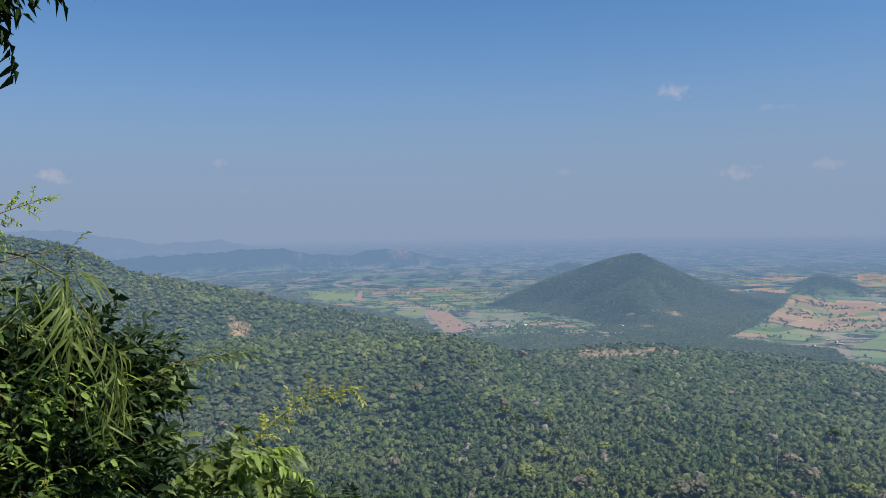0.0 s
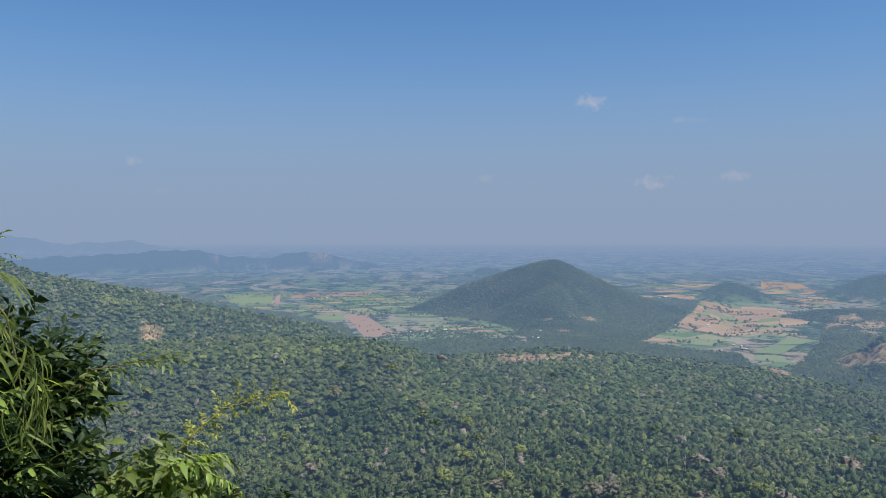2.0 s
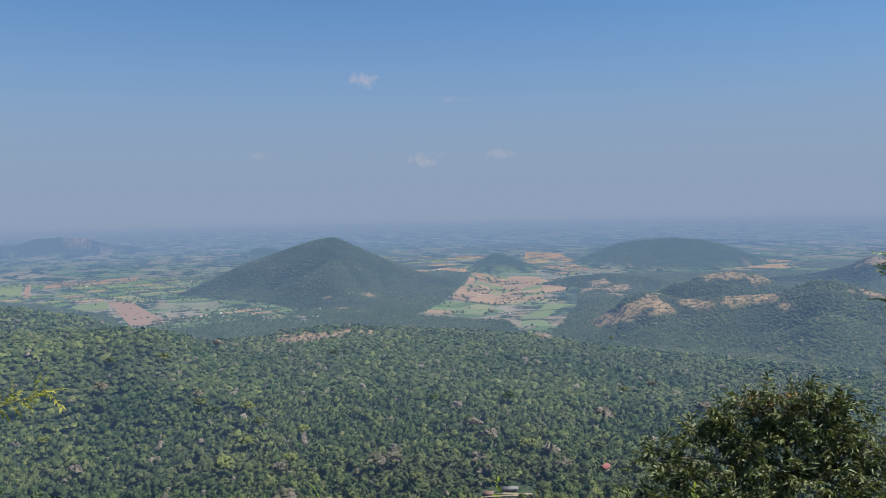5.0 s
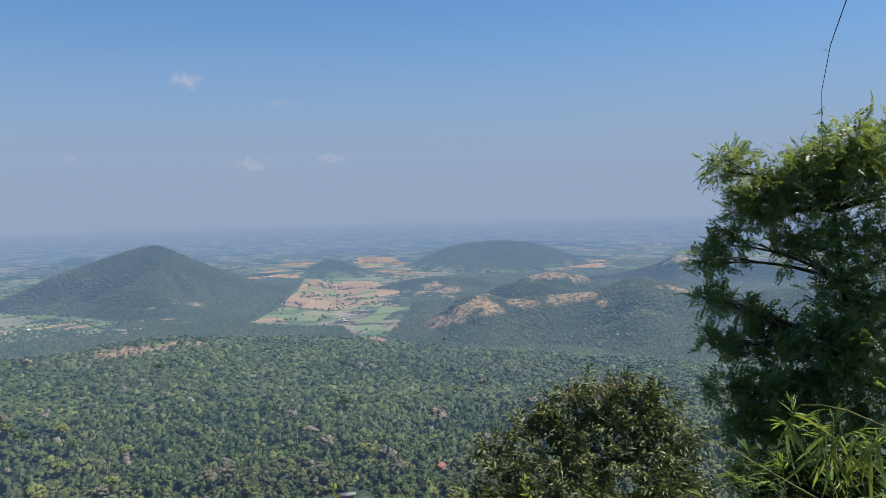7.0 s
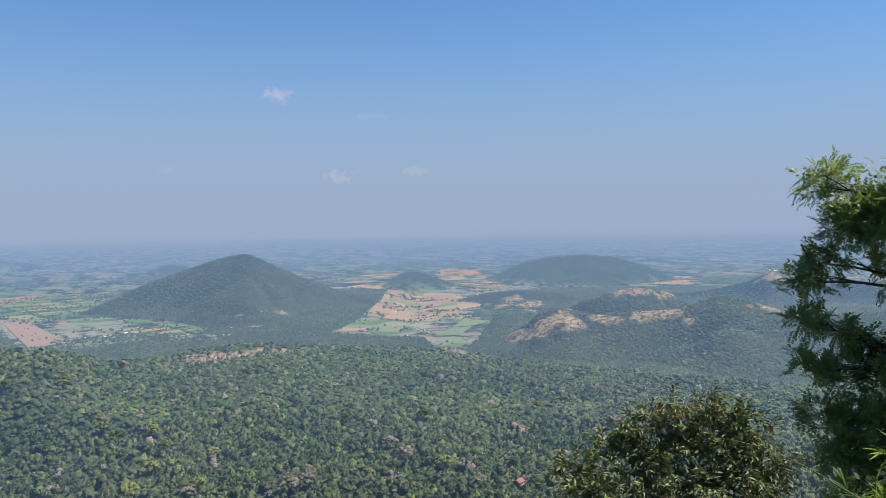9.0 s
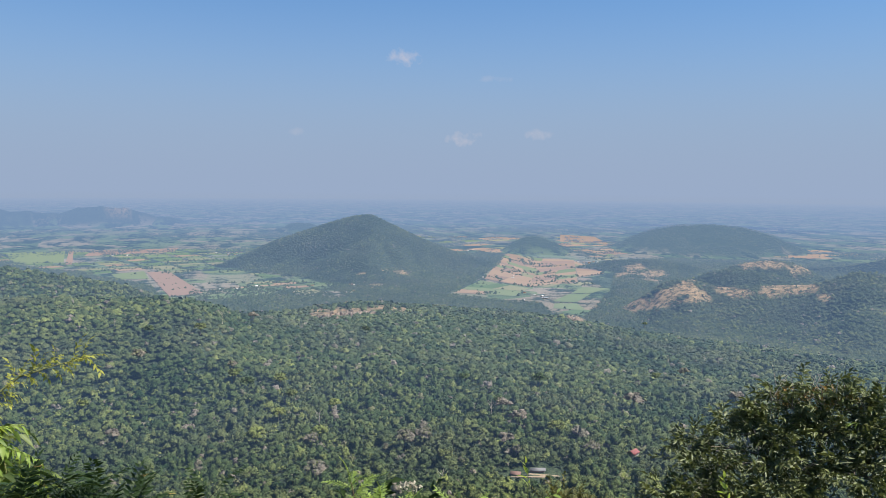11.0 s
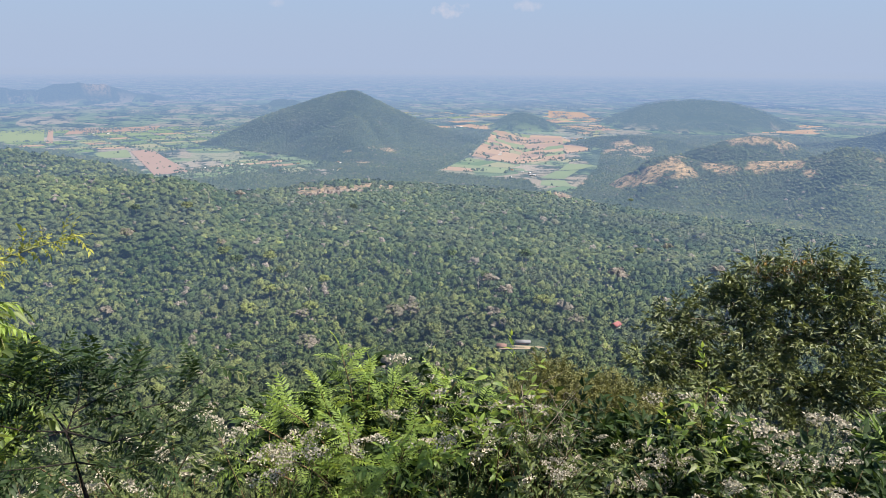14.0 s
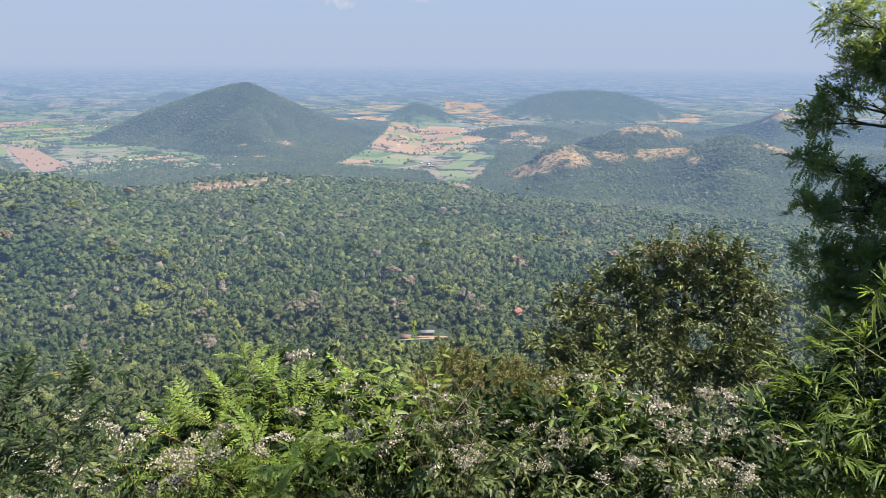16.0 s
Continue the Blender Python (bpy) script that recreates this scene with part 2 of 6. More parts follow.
# near-black greens, with deep shade put into the leaf colour
LEAF_SHADE = leaf_material("leaf_shade", (0.012, 0.026, 0.009), (0.034, 0.058, 0.018), (0.06, 0.10, 0.015), 0.55, 0.2)
LEAF_OLIVE = leaf_material("leaf_olive", (0.014, 0.026, 0.010), (0.16, 0.18, 0.065), (0.17, 0.20, 0.05), 0.48, 0.15, 0.25)
LEAF_BROWNISH = leaf_material("leaf_brownish", (0.05, 0.058, 0.02), (0.19, 0.185, 0.07), (0.25, 0.24, 0.06), 0.5, 0.25)
LEAF_TREE = leaf_material("leaf_tree", (0.055, 0.10, 0.028), (0.205, 0.265, 0.085), (0.30, 0.38, 0.06), 0.42, 0.28, 0.35)
LEAF_BAMBOO = leaf_material("leaf_bamboo", (0.04, 0.07, 0.018), (0.20, 0.235, 0.06), (0.28, 0.33, 0.05), 0.4, 0.35)
LEAF_GREEN_BAMBOO = leaf_material("leaf_green_bamboo", (0.034, 0.07, 0.016), (0.21, 0.29, 0.065), (0.30, 0.40, 0.055), 0.4, 0.35)
LEAF_WEED = leaf_material("leaf_weed", (0.018, 0.036, 0.012), (0.165, 0.195, 0.06), (0.18, 0.23, 0.04), 0.45, 0.28, 0.22)
LEAF_YOUNG = leaf_material("leaf_young", (0.14, 0.16, 0.03), (0.40, 0.40, 0.09), (0.5, 0.5, 0.08), 0.5, 0.4)
LEAF_DRY = leaf_material("leaf_dry", (0.16, 0.10, 0.035), (0.36, 0.25, 0.10), (0.35, 0.22, 0.06), 0.7, 0.3)
PETAL = leaf_material("petal", (0.30, 0.27, 0.20), (0.56, 0.51, 0.40), (0.42, 0.38, 0.28), 0.85, 0.2)
BARK = bark_material("bark", (0.02, 0.016, 0.012), (0.075, 0.062, 0.05))
# bark copy darkened in place of the shade on the feathery shrub
BARK_SHADE = bark_material("bark_shade", (0.008, 0.006, 0.005), (0.028, 0.022, 0.018))
BARK_PALE = bark_material("bark_pale", (0.22, 0.19, 0.15), (0.45, 0.40, 0.33))
BARK_MID = bark_material("bark_mid", (0.07, 0.058, 0.045), (0.26, 0.22, 0.17))
STEM_GREEN = bark_material("stem_green", (0.07, 0.09, 0.03), (0.20, 0.19, 0.07), 30.0)
STEM_BROWN = bark_material("stem_brown", (0.09, 0.055, 0.03), (0.22, 0.14, 0.07), 30.0)


# ---------------------------------------------------------------- meshes from arrays
class Buf:
    """Collects vertices and faces, then becomes one mesh."""

    def __init__(self):
        self.v, self.f, self.t, self.d, self.n = [], [], [], [], 0

    def add(self, verts, faces, tint=None, weld=None):
        """weld: the number of a vertex that is there already and takes the place of the first one given."""
        verts = np.asarray(verts, dtype=np.float32)
        faces = np.asarray(faces, dtype=np.int32) + self.n
        if weld is not None:
            faces = np.where(faces == self.n, weld, faces - 1)
            verts = verts[1:]
        self.v.append(verts)
        self.f.append(faces)
        self.t.append(np.full(len(verts), 0.5 if tint is None else tint, dtype=np.float32))
        self.n += len(verts)

    def mesh(self, name, mat, smooth=False):
        v = np.concatenate(self.v)
        me = bpy.data.meshes.new(name)
        f3 = [f for f in self.f if f.shape[1] == 3]
        f4 = [f for f in self.f if f.shape[1] == 4]
        loops = np.concatenate([f.ravel() for f in f3 + f4])
        sizes = np.concatenate([np.full(len(f), f.shape[1]) for f in f3 + f4])
        me.vertices.add(len(v))
        me.vertices.foreach_set("co", v.ravel())
        me.loops.add(len(loops))
        me.loops.foreach_set("vertex_index", loops)
        me.polygons.add(len(sizes))
        me.polygons.foreach_set("loop_start", np.concatenate([[0], np.cumsum(sizes)[:-1]]).astype(np.int32))
        if smooth:
            me.polygons.foreach_set("use_smooth", np.ones(len(sizes), dtype=bool))
        if self.t:
            me.attributes.new("tint", "FLOAT", "POINT").data.foreach_set("value", np.concatenate(self.t))
        if self.d:
            me.attributes.new("distance", "FLOAT", "POINT").data.foreach_set("value", np.concatenate(self.d))
        me.update(calc_edges=True)
        me.materials.append(mat)
        return me


def part(name, me, parent, label="", at=None, kind=""):
    """One mesh object under a thing or a part."""
    ob = new(name, me)
    ob.parent = parent
    if at is not None:
        ob.matrix_basis = at
    return tagged(ob, label, kind=kind)


def spot(az, el, d):
    """The place d metres from the eye in a direction given in degrees."""
    a, e = radians(az), radians(el)
    return EYE + Vector((math.sin(a) * math.cos(e), math.cos(a) * math.cos(e), math.sin(e))) * d


def tube(buf, pts, radii, sides=5, tint=None):
    pts = [Vector(p) for p in pts]
    ring = []
    for i, p in enumerate(pts):
        d = (pts[min(i + 1, len(pts) - 1)] - pts[max(i - 1, 0)]).normalized()
        q = d.to_track_quat("Z", "Y")
        for k in range(sides):
            a = 2 * math.pi * k / sides
            ring.append(p + q @ Vector((math.cos(a), math.sin(a), 0)) * radii[i])
    faces = [[i * sides + k, i * sides + (k + 1) % sides, (i + 1) * sides + (k + 1) % sides, (i + 1) * sides + k] for i in range(len(pts) - 1) for k in range(sides)]
    buf.add([tuple(v) for v in ring], faces, tint)


# ---------------------------------------------------------------- the lie of the land
def smooth_step(x):
    x = np.clip(x, 0, 1)
    return x * x * (3 - 2 * x)


def value_noise(x, y, seed):
    """Smooth noise between -1 and 1 on a plan."""
    def h(i, j):
        q = np.sin(i * 127.1 + j * 311.7 + seed * 74.7) * 43758.5453
        return q - np.floor(q)
    i, j = np.floor(x), np.floor(y)
    u, v = smooth_step(x - i), smooth_step(y - j)
    return (h(i, j) * (1 - u) * (1 - v) + h(i + 1, j) * u * (1 - v) + h(i, j + 1) * (1 - u) * v + h(i + 1, j + 1) * u * v) * 2 - 1


def fractal(x, y, size, seed, octaves=4):
    s, a, total = 1.0 / size, 1.0, 0.0
    for k in range(octaves):
        total = total + a * value_noise(x * s, y * s, seed + k)
        s, a = s * 2.1, a * 0.5
    return total


PLAIN = -400.0
# crest of the wooded country below the viewpoint: azimuth, elevation, distance
CREST = [(-60, -6, 1300), (-30, -8.2, 1300), (-18, -8.3, 1250), (-11.5, -7.95, 1300), (-7.7, -7.95, 1300), (-5.8, -8.15, 1270), (-3.4, -8.3, 1250), (-0.2, -8.4, 1220), (1.85, -8.7, 1230), (3.5, -9.25, 1270), (4.7, -9.75, 1330),
         (6.4, -9.75, 1420), (8.4, -9.65, 1520), (9.6, -9.4, 1570), (11.8, -9.2, 1600), (14.7, -9.1, 1620), (16.4, -9.3, 1620), (19.4, -9.5, 1620), (23, -9.8, 1620), (26.2, -10.0, 1610), (27.8, -10.1, 1600), (30.2, -10.6, 1560), (34.3, -11.3, 1520), (38.4, -11.8, 1480),
         (42.5, -12.0, 1450), (46.5, -12.3, 1400), (50.3, -12.8, 1370), (56, -13.2, 1350), (75, -13.5, 1300)]
# hills: crest outline (azimuth, elevation), distance, front and back width per metre of height, name of their wood
HILLS = {
    "side": ([(-60, 1.2), (-34, 0.8), (-25, -1.1), (-23.5, -1.85), (-22.1, -2.75), (-20.3, -3.2), (-18.6, -3.5), (-16.6, -3.95), (-14.6, -4.35), (-13, -4.7), (-11.5, -5.25), (-9.6, -5.6), (-7.7, -6.0), (-5, -6.5), (-3, -6.95), (-1.8, -7.4), (-0.2, -8.1), (3, -9.6), (6, -11.5)], 1900, 2.8, 2.2),
    "cone": ([(2.6, -5.95), (4.2, -5.35), (5.1, -4.95), (6.35, -4.4), (7.4, -3.95), (8.6, -3.55), (10.3, -3.0), (11.5, -2.62), (12.5, -2.36), (13.4, -2.2), (13.95, -2.17), (14.4, -2.34), (15.5, -2.9), (16.6, -3.42), (17.7, -3.9), (18.7, -4.35), (20, -4.8), (21.5, -5.25), (22.6, -5.6), (23.6, -5.95)], 3900, 3.1, 2.6),
    "knoll": ([(23.0, -4.75), (23.7, -4.35), (24.4, -3.85), (25.2, -3.57), (25.95, -3.54), (27.1, -3.92), (28.3, -4.4), (29.7, -4.8)], 4800, 2.2, 2.5),
    "flat": ([(30.2, -4.3), (31.0, -4.1), (31.8, -3.8), (32.9, -3.35), (34.1, -2.9), (35.7, -2.6), (37.8, -2.56), (39.8, -2.68), (41.6, -3.1), (43, -3.7), (44.2, -4.1), (45.2, -4.3)], 5300, 3.5, 3.0),
    "brown": ([(26, -11.0), (29.8, -9.5), (32.3, -8.35), (34, -7.35), (34.6, -6.75), (35.7, -6.5), (36.7, -6.32), (37.7, -6.65), (38.5, -6.8), (40.1, -6.65), (42.5, -6.45), (44.1, -6.35), (45.7, -5.87), (46.9, -5.38), (48.1, -5.4), (48.9, -5.65), (50.4, -6.05), (52.2, -6.55), (56, -6.3), (62, -5.2), (75, -4.2)], 2650, 4.2, 2.4),
    "dome": ([(36.2, -7.0), (37.1, -6.2), (38.1, -5.75), (39.35, -5.57), (41.0, -5.68), (42.6, -6.0), (43.8, -6.3), (45, -7)], 3000, 2.2, 2.4),
    "tan": ([(37.8, -6.2), (38.7, -5.6), (39.8, -5.15), (41.4, -4.86), (42.6, -4.9), (43.8, -5.2), (44.6, -5.7), (45.4, -6.1), (46.5, -6.7)], 3350, 2.4, 2.4),
    "low": ([(28.2, -5.85), (29.1, -5.72), (30.3, -5.45), (31.2, -5.24), (32.8, -5.14), (34.5, -5.14), (36.5, -5.4), (38.1, -5.7), (39, -5.85)], 3900, 4.5, 3.0),
    "rocky": ([(43.5, -5.3), (46.1, -5.0), (47.7, -4.64), (48.9, -4.32), (49.8, -3.75), (50.3, -3.62), (50.95, -3.85), (51.9, -4.25), (54, -4.4), (60, -4.0)], 4200, 2.3, 2.5),
    "ridge": ([(-32, -1.6), (-28, -1.9), (-22, -1.7), (-17, -1.5), (-12.6, -1.2), (-10.5, -1.5), (-9.1, -1.78), (-6.7, -1.82), (-5, -1.5), (-3.9, -1.42), (-2.5, -1.6), (-1.0, -2.0), (2.3, -2.65), (4, -3)], 8200, 2.0, 3.0),
    "range": ([(-60, 0.8), (-40, 0.4), (-29, 0.05), (-25.7, 0.22), (-23.3, -0.25), (-19.8, -0.9), (-16.1, -0.68), (-13, -1.2), (-10, -1.6)], 16000, 3.0, 3.0),
    "bump": ([(6.2, -3.4), (7.4, -3.0), (8.2, -2.74), (9.2, -2.68), (10.3, -2.85), (12.5, -3.2)], 6800, 2.5, 2.5),
}


SMOOTH = {"side": 0.5, "cone": 0.5, "knoll": 0.5, "flat": 0.7, "brown": 0.4, "dome": 0.5, "tan": 0.5, "low": 0.6, "rocky": 0.4, "ridge": 0.25, "range": 0.4, "bump": 0.5}
TABLE_AZ = np.arange(-62, 78, 0.05)
OUTLINES = {}
for hill_name, (outline, r0, front, back) in HILLS.items():
    a, e = np.array([p[0] for p in outline], dtype=float), np.array([p[1] for p in outline], dtype=float)
    table = np.interp(TABLE_AZ, a, e, left=-16, right=-16)
    width = int(SMOOTH[hill_name] / 0.05)
    kernel = np.hanning(2 * width + 3)
    table = np.convolve(np.pad(table, width + 1, mode="edge"), kernel / kernel.sum(), mode="valid")
    ripple = 0.05 * (np.sin(TABLE_AZ * 2.1 + r0) + 0.7 * np.sin(TABLE_AZ * 4.3 + 2 * r0) + 0.5 * np.sin(TABLE_AZ * 8.7))
    OUTLINES[hill_name] = table + (ripple if r0 > 5600 else 0)


def hill_height(name, az, r):
    """Height of a hill over the plain at an azimuth and a distance."""
    outline, r0, front, back = HILLS[name]
    top = r0 * np.tan(np.radians(np.interp(az, TABLE_AZ, OUTLINES[name], left=-30, right=-30))) - PLAIN
    top = np.maximum(top, 0)
    u = np.where(r < r0, (r0 - r) / (top * front + 1), (r - r0) / (top * back + 1))
    fall = np.clip(1 - u, 0, 1)
    return top * (0.55 * fall + 0.45 * smooth_step(fall))


def land_height(az, r):
    """Height of the land over the eye (negative: below it), at azimuths and true distances."""
    x, y = r * np.sin(np.radians(az)), r * np.cos(np.radians(az))
    ca = np.array([c[0] for c in CREST], dtype=float)
    ce = np.interp(az, ca, [c[1] for c in CREST])
    cr = np.interp(az, ca, [c[2] for c in CREST])
    crest = cr * np.tan(np.radians(ce))
    near_r = np.array([0, 1.5, 3, 6, 12, 16, 30, 100, 250, 450, 620, 850], dtype=float)
    near_z = np.array([-1.6, -1.7, -2.2, -3.8, -7.6, -10.5, -19, -72, -138, -196, -238, -250], dtype=float)
    z_near = np.interp(r, near_r, near_z)
    t = smooth_step((r - 850) / (cr - 850))
    z_mid = -250 + (crest + 250) * t
    back = np.clip((r - cr) / 800, 0, 1)
    z_back = crest + (PLAIN - crest) * smooth_step(back)
    z = np.where(r < 850, z_near, np.where(r < cr, z_mid, z_back))
    rough = fractal(x, y, 260, 3) * 9 * smooth_step((r - 200) / 300) * (1 - back) * np.clip(np.abs(r - cr) / 250, 0.15, 1)
    z = z + rough
    for name in HILLS:
        h = hill_height(name, az, r)
        h = h * (1 + 0.06 * fractal(x, y, 220, 11) * np.clip(np.abs(r - HILLS[name][1]) / 120, 0, 1))
        h = h - 26 * smooth_step(h / 60) * (1 - np.abs(fractal(x, y, 260, 21, 2))) ** 2 * np.clip((HILLS[name][1] - r) / 220, 0, 1)
        z = np.maximum(z, PLAIN + h)
    return np.maximum(z, PLAIN)


NEAR_LIMIT = 3800.0


def drawn_in(r):
    """Land past 3.8 km is drawn in along the line of sight, so that the plain up to 40 km off ends 4.8 km away."""
    return np.where(r < NEAR_LIMIT, r, NEAR_LIMIT + 1000 * (1 - np.exp(-(np.maximum(r, NEAR_LIMIT) - NEAR_LIMIT) / 1000)))


def to_world(az, r, z):
    k = drawn_in(r) / np.maximum(r, 1e-6)
    a = np.radians(az)
    return np.stack([r * np.sin(a) * k, r * np.cos(a) * k, 400 + z * k], axis=-1)


AZ = np.concatenate([np.arange(-180, -40, 4.0), np.arange(-40, 72, 0.28), np.arange(72, 180.1, 4.0)])
RS = np.concatenate([np.array([0.002, 0.8]), np.arange(1.5, 12, 1.2), np.geomspace(12, 300, 30), np.arange(310, 1000, 23), np.arange(1000, 4590, 24.0), np.geomspace(4600, 42000, 90)])


def build_land(name, rows, mat, label):
    a, r = np.meshgrid(AZ, rows, indexing="ij")
    z = land_height(a, r)
    v = to_world(a, r, z)
    na, nr = a.shape
    idx = np.arange(na * nr).reshape(na, nr)
    faces = np.stack([idx[:-1, :-1], idx[1:, :-1], idx[1:, 1:], idx[:-1, 1:]], axis=-1).reshape(-1, 4)[:, ::-1]
    b = Buf()
    b.add(v.reshape(-1, 3), faces)
    me = b.mesh(name, mat, smooth=True)
    x, y = r * np.sin(np.radians(a)), r * np.cos(np.radians(a))
    uv = me.uv_layers.new(name="plan")
    loops = np.zeros(len(me.loops), dtype=np.int32)
    me.loops.foreach_get("vertex_index", loops)
    plan = np.stack([x.ravel(), y.ravel()], axis=-1) / 1000
    uv.data.foreach_set("uv", plan[loops].astype(np.float32).ravel())
    me.attributes.new("distance", "FLOAT", "POINT").data.foreach_set("value", (r / 1000).astype(np.float32).ravel())
    wild = np.maximum(smooth_step((z - PLAIN - 6) / 10), wooded(a, r, x, y))
    me.attributes.new("wild", "FLOAT", "POINT").data.foreach_set("value", wild.astype(np.float32).ravel())
    me.attributes.new("bare", "FLOAT", "POINT").data.foreach_set("value", bare_amount(a, r, x, y).astype(np.float32).ravel())
    tagged(new(name, me), label, "ground", kind="structure")


# where the fields of the plain begin: azimuth, distance
FIELD_EDGE = [(-60, 2500), (-12, 4500), (-9, 4310), (-6.4, 3970), (-3.4, 3620), (-1.2, 3250), (-0.4, 2830), (2.4, 2830), (3.9, 2880), (6.4, 2900), (11.5, 2860), (13, 2800), (18.5, 2800), (19.8, 2880), (22, 2800), (26.3, 2690), (27, 2540), (29.5, 2520), (30.5, 2830), (31.2, 3120), (31.5, 3770), (33, 4600), (45, 4750), (75, 4800)]
# the woods round the foot of the cone-shaped hill begin: azimuth, distance
CONE_WOODS = [(2, 9000), (4, 5200), (5.1, 4500), (6.35, 4036), (8.4, 3600), (10.44, 3234), (11.66, 2905), (12.5, 2600), (19.0, 2600), (19.2, 2755), (20.4, 3047), (21.9, 3395), (23.2, 3945), (24, 4830), (25.5, 9000)]


def wooded(az, r, x, y):
    """Woods that run out from the slopes over the near edge of the plain and round the cone-shaped hill."""
    wander = 70 * fractal(x, y, 240, 51, 4)
    edge = np.interp(az, [p[0] for p in FIELD_EDGE], [p[1] for p in FIELD_EDGE]) + wander
    foot = np.interp(az, [p[0] for p in CONE_WOODS], [p[1] for p in CONE_WOODS]) + wander
    return np.maximum(smooth_step((edge - r) / 60), smooth_step((r - foot) / 60) * smooth_step((4750 + wander - r) / 60))


# open dry grass and bare rock on the slopes: azimuth, elevation, half width, half height (degrees), distance range
BARE = [(36.4, -6.95, 1.1, 0.75, 2150, 2700), (35.2, -7.4, 1.0, 0.55, 2100, 2700), (37.4, -7.4, 0.7, 0.4, 2200, 2700), (33.6, -8.3, 1.4, 0.4, 2050, 2700), (39.3, -7.0, 1.4, 0.4, 2250, 2700), (41.6, -6.8, 1.6, 0.4, 2250, 2700), (43.4, -6.65, 1.0, 0.35, 2250, 2750), (45.1, -7.14, 0.5, 0.25, 2300, 2700), (49.4, -6.1, 1.6, 0.35, 2350, 2700),
        (41.2, -5.2, 1.5, 0.25, 3000, 3500), (43.2, -5.45, 0.8, 0.3, 3000, 3500), (32.2, -6.2, 0.7, 0.35, 3100, 4000), (34.2, -6.2, 0.7, 0.35, 3100, 4000), (33.2, -5.6, 0.5, 0.2, 3300, 4000), (50.3, -4.0, 1.2, 0.4, 3600, 4300), (30.1, -8.3, 0.45, 0.3, 2500, 3000), (28.6, -9.45, 0.7, 0.3, 2200, 2700),
        (10.2, -9.1, 0.7, 0.3, 1350, 1750), (11.8, -9.2, 1.2, 0.4, 1350, 1750), (13.8, -9.05, 1.3, 0.3, 1450, 1750), (16, -9.0, 0.7, 0.2, 1450, 1750), (-14.4, -7.0, 0.8, 0.5, 1400, 1900), (-12.6, -7.5, 0.9, 0.2, 1400, 1850), (16.3, -6.35, 0.45, 0.16, 2900, 3700), (15.0, -6.2, 0.25, 0.1, 2900, 3700), (13.2, -6.45, 0.3, 0.1, 2900, 3600), (14.5, -7.2, 0.35, 0.1, 2800, 3500),
        (-3.6, -1.9, 1.2, 0.2, 7000, 8300), (-10.5, -1.9, 1.0, 0.2, 7000, 8300)]


def bare_amount(az, r, x, y):
    z = land_height(az, r)
    el = np.degrees(np.arctan2(z, r))
    out = np.zeros_like(az)
    for a, e, w, h, r0, r1 in BARE:
        q = 1.4 - ((az - a) / w) ** 2 - ((el - e) / h) ** 2 + 1.5 * fractal(x, y, 55, 31, 4)
        out = np.maximum(out, smooth_step(q * 1.2) * (r > r0) * (r < r1))
    return out


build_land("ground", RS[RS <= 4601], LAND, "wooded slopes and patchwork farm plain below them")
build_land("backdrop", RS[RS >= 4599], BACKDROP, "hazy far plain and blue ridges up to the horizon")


# ---------------------------------------------------------------- the forest
def ico():
    g = (1 + 5 ** 0.5) / 2
    v = np.array([(-1, g, 0), (1, g, 0), (-1, -g, 0), (1, -g, 0), (0, -1, g), (0, 1, g), (0, -1, -g), (0, 1, -g), (g, 0, -1), (g, 0, 1), (-g, 0, -1), (-g, 0, 1)]) / math.hypot(1, g)
    f = np.array([(0, 11, 5), (0, 5, 1), (0, 1, 7), (0, 7, 10), (0, 10, 11), (1, 5, 9), (5, 11, 4), (11, 10, 2), (10, 7, 6), (7, 1, 8),
                  (3, 9, 4), (3, 4, 2), (3, 2, 6), (3, 6, 8), (3, 8, 9), (4, 9, 5), (2, 4, 11), (6, 2, 10), (8, 6, 7), (9, 8, 1)])
    return v, f


def crown_template(lobe_count, tufts, g, big=1.0, wide=0.42):
    """A crown one metre in radius: a few rough leaf masses, ragged all over with tilted leaf clumps."""
    v, f = ico()
    dome = [k for k in range(20) if v[f[k]].mean(axis=0)[2] > -0.2]
    vs, fs, n = [], [], 0
    lobes = []
    for k in range(lobe_count):
        a, up = k * 2.4 + g.random(), (k + 0.5) / lobe_count
        d = (0.2 + 0.55 * g.random() ** 0.6) * math.sqrt(1 - (up * 0.85) ** 2) if lobe_count > 1 else 0
        c = np.array((math.cos(a) * d, math.sin(a) * d, up * 0.7 - 0.2))
        size = wide * (0.75 + 0.5 * g.random())
        m = v * (0.5 + 0.7 * g.random((12, 1))) * size * (1, 1, 0.8)
        vs.append(m + c)
        fs.append(f[dome] + n)
        n += 12
        lobes.append((c, size))
    for k in range(tufts):
        c, size = lobes[k % len(lobes)]
        w = g.normal(size=3)
        w /= np.linalg.norm(w)
        w[2] = abs(w[2]) * 1.1 - 0.25
        p = c + w * size * (0.75 + 0.4 * g.random()) * (1, 1, 0.85)
        nrm = w * 0.7 + (0, 0, 0.35) + g.normal(size=3) * 0.38
        nrm /= np.linalg.norm(nrm)
        t = np.cross(nrm, g.normal(size=3))
        t /= np.linalg.norm(t)
        b = np.cross(nrm, t)
        s = size * (0.34 + 0.26 * g.random()) * big
        vs.append(np.array([p + t * s, p + b * 0.7 * s - nrm * 0.2 * s, p - t * 0.9 * s, p - b * 0.8 * s - nrm * 0.2 * s]))
        fs.append(np.array([[n, n + 1, n + 2], [n, n + 2, n + 3]]))
        n += 4
    return np.concatenate(vs), np.concatenate(fs)


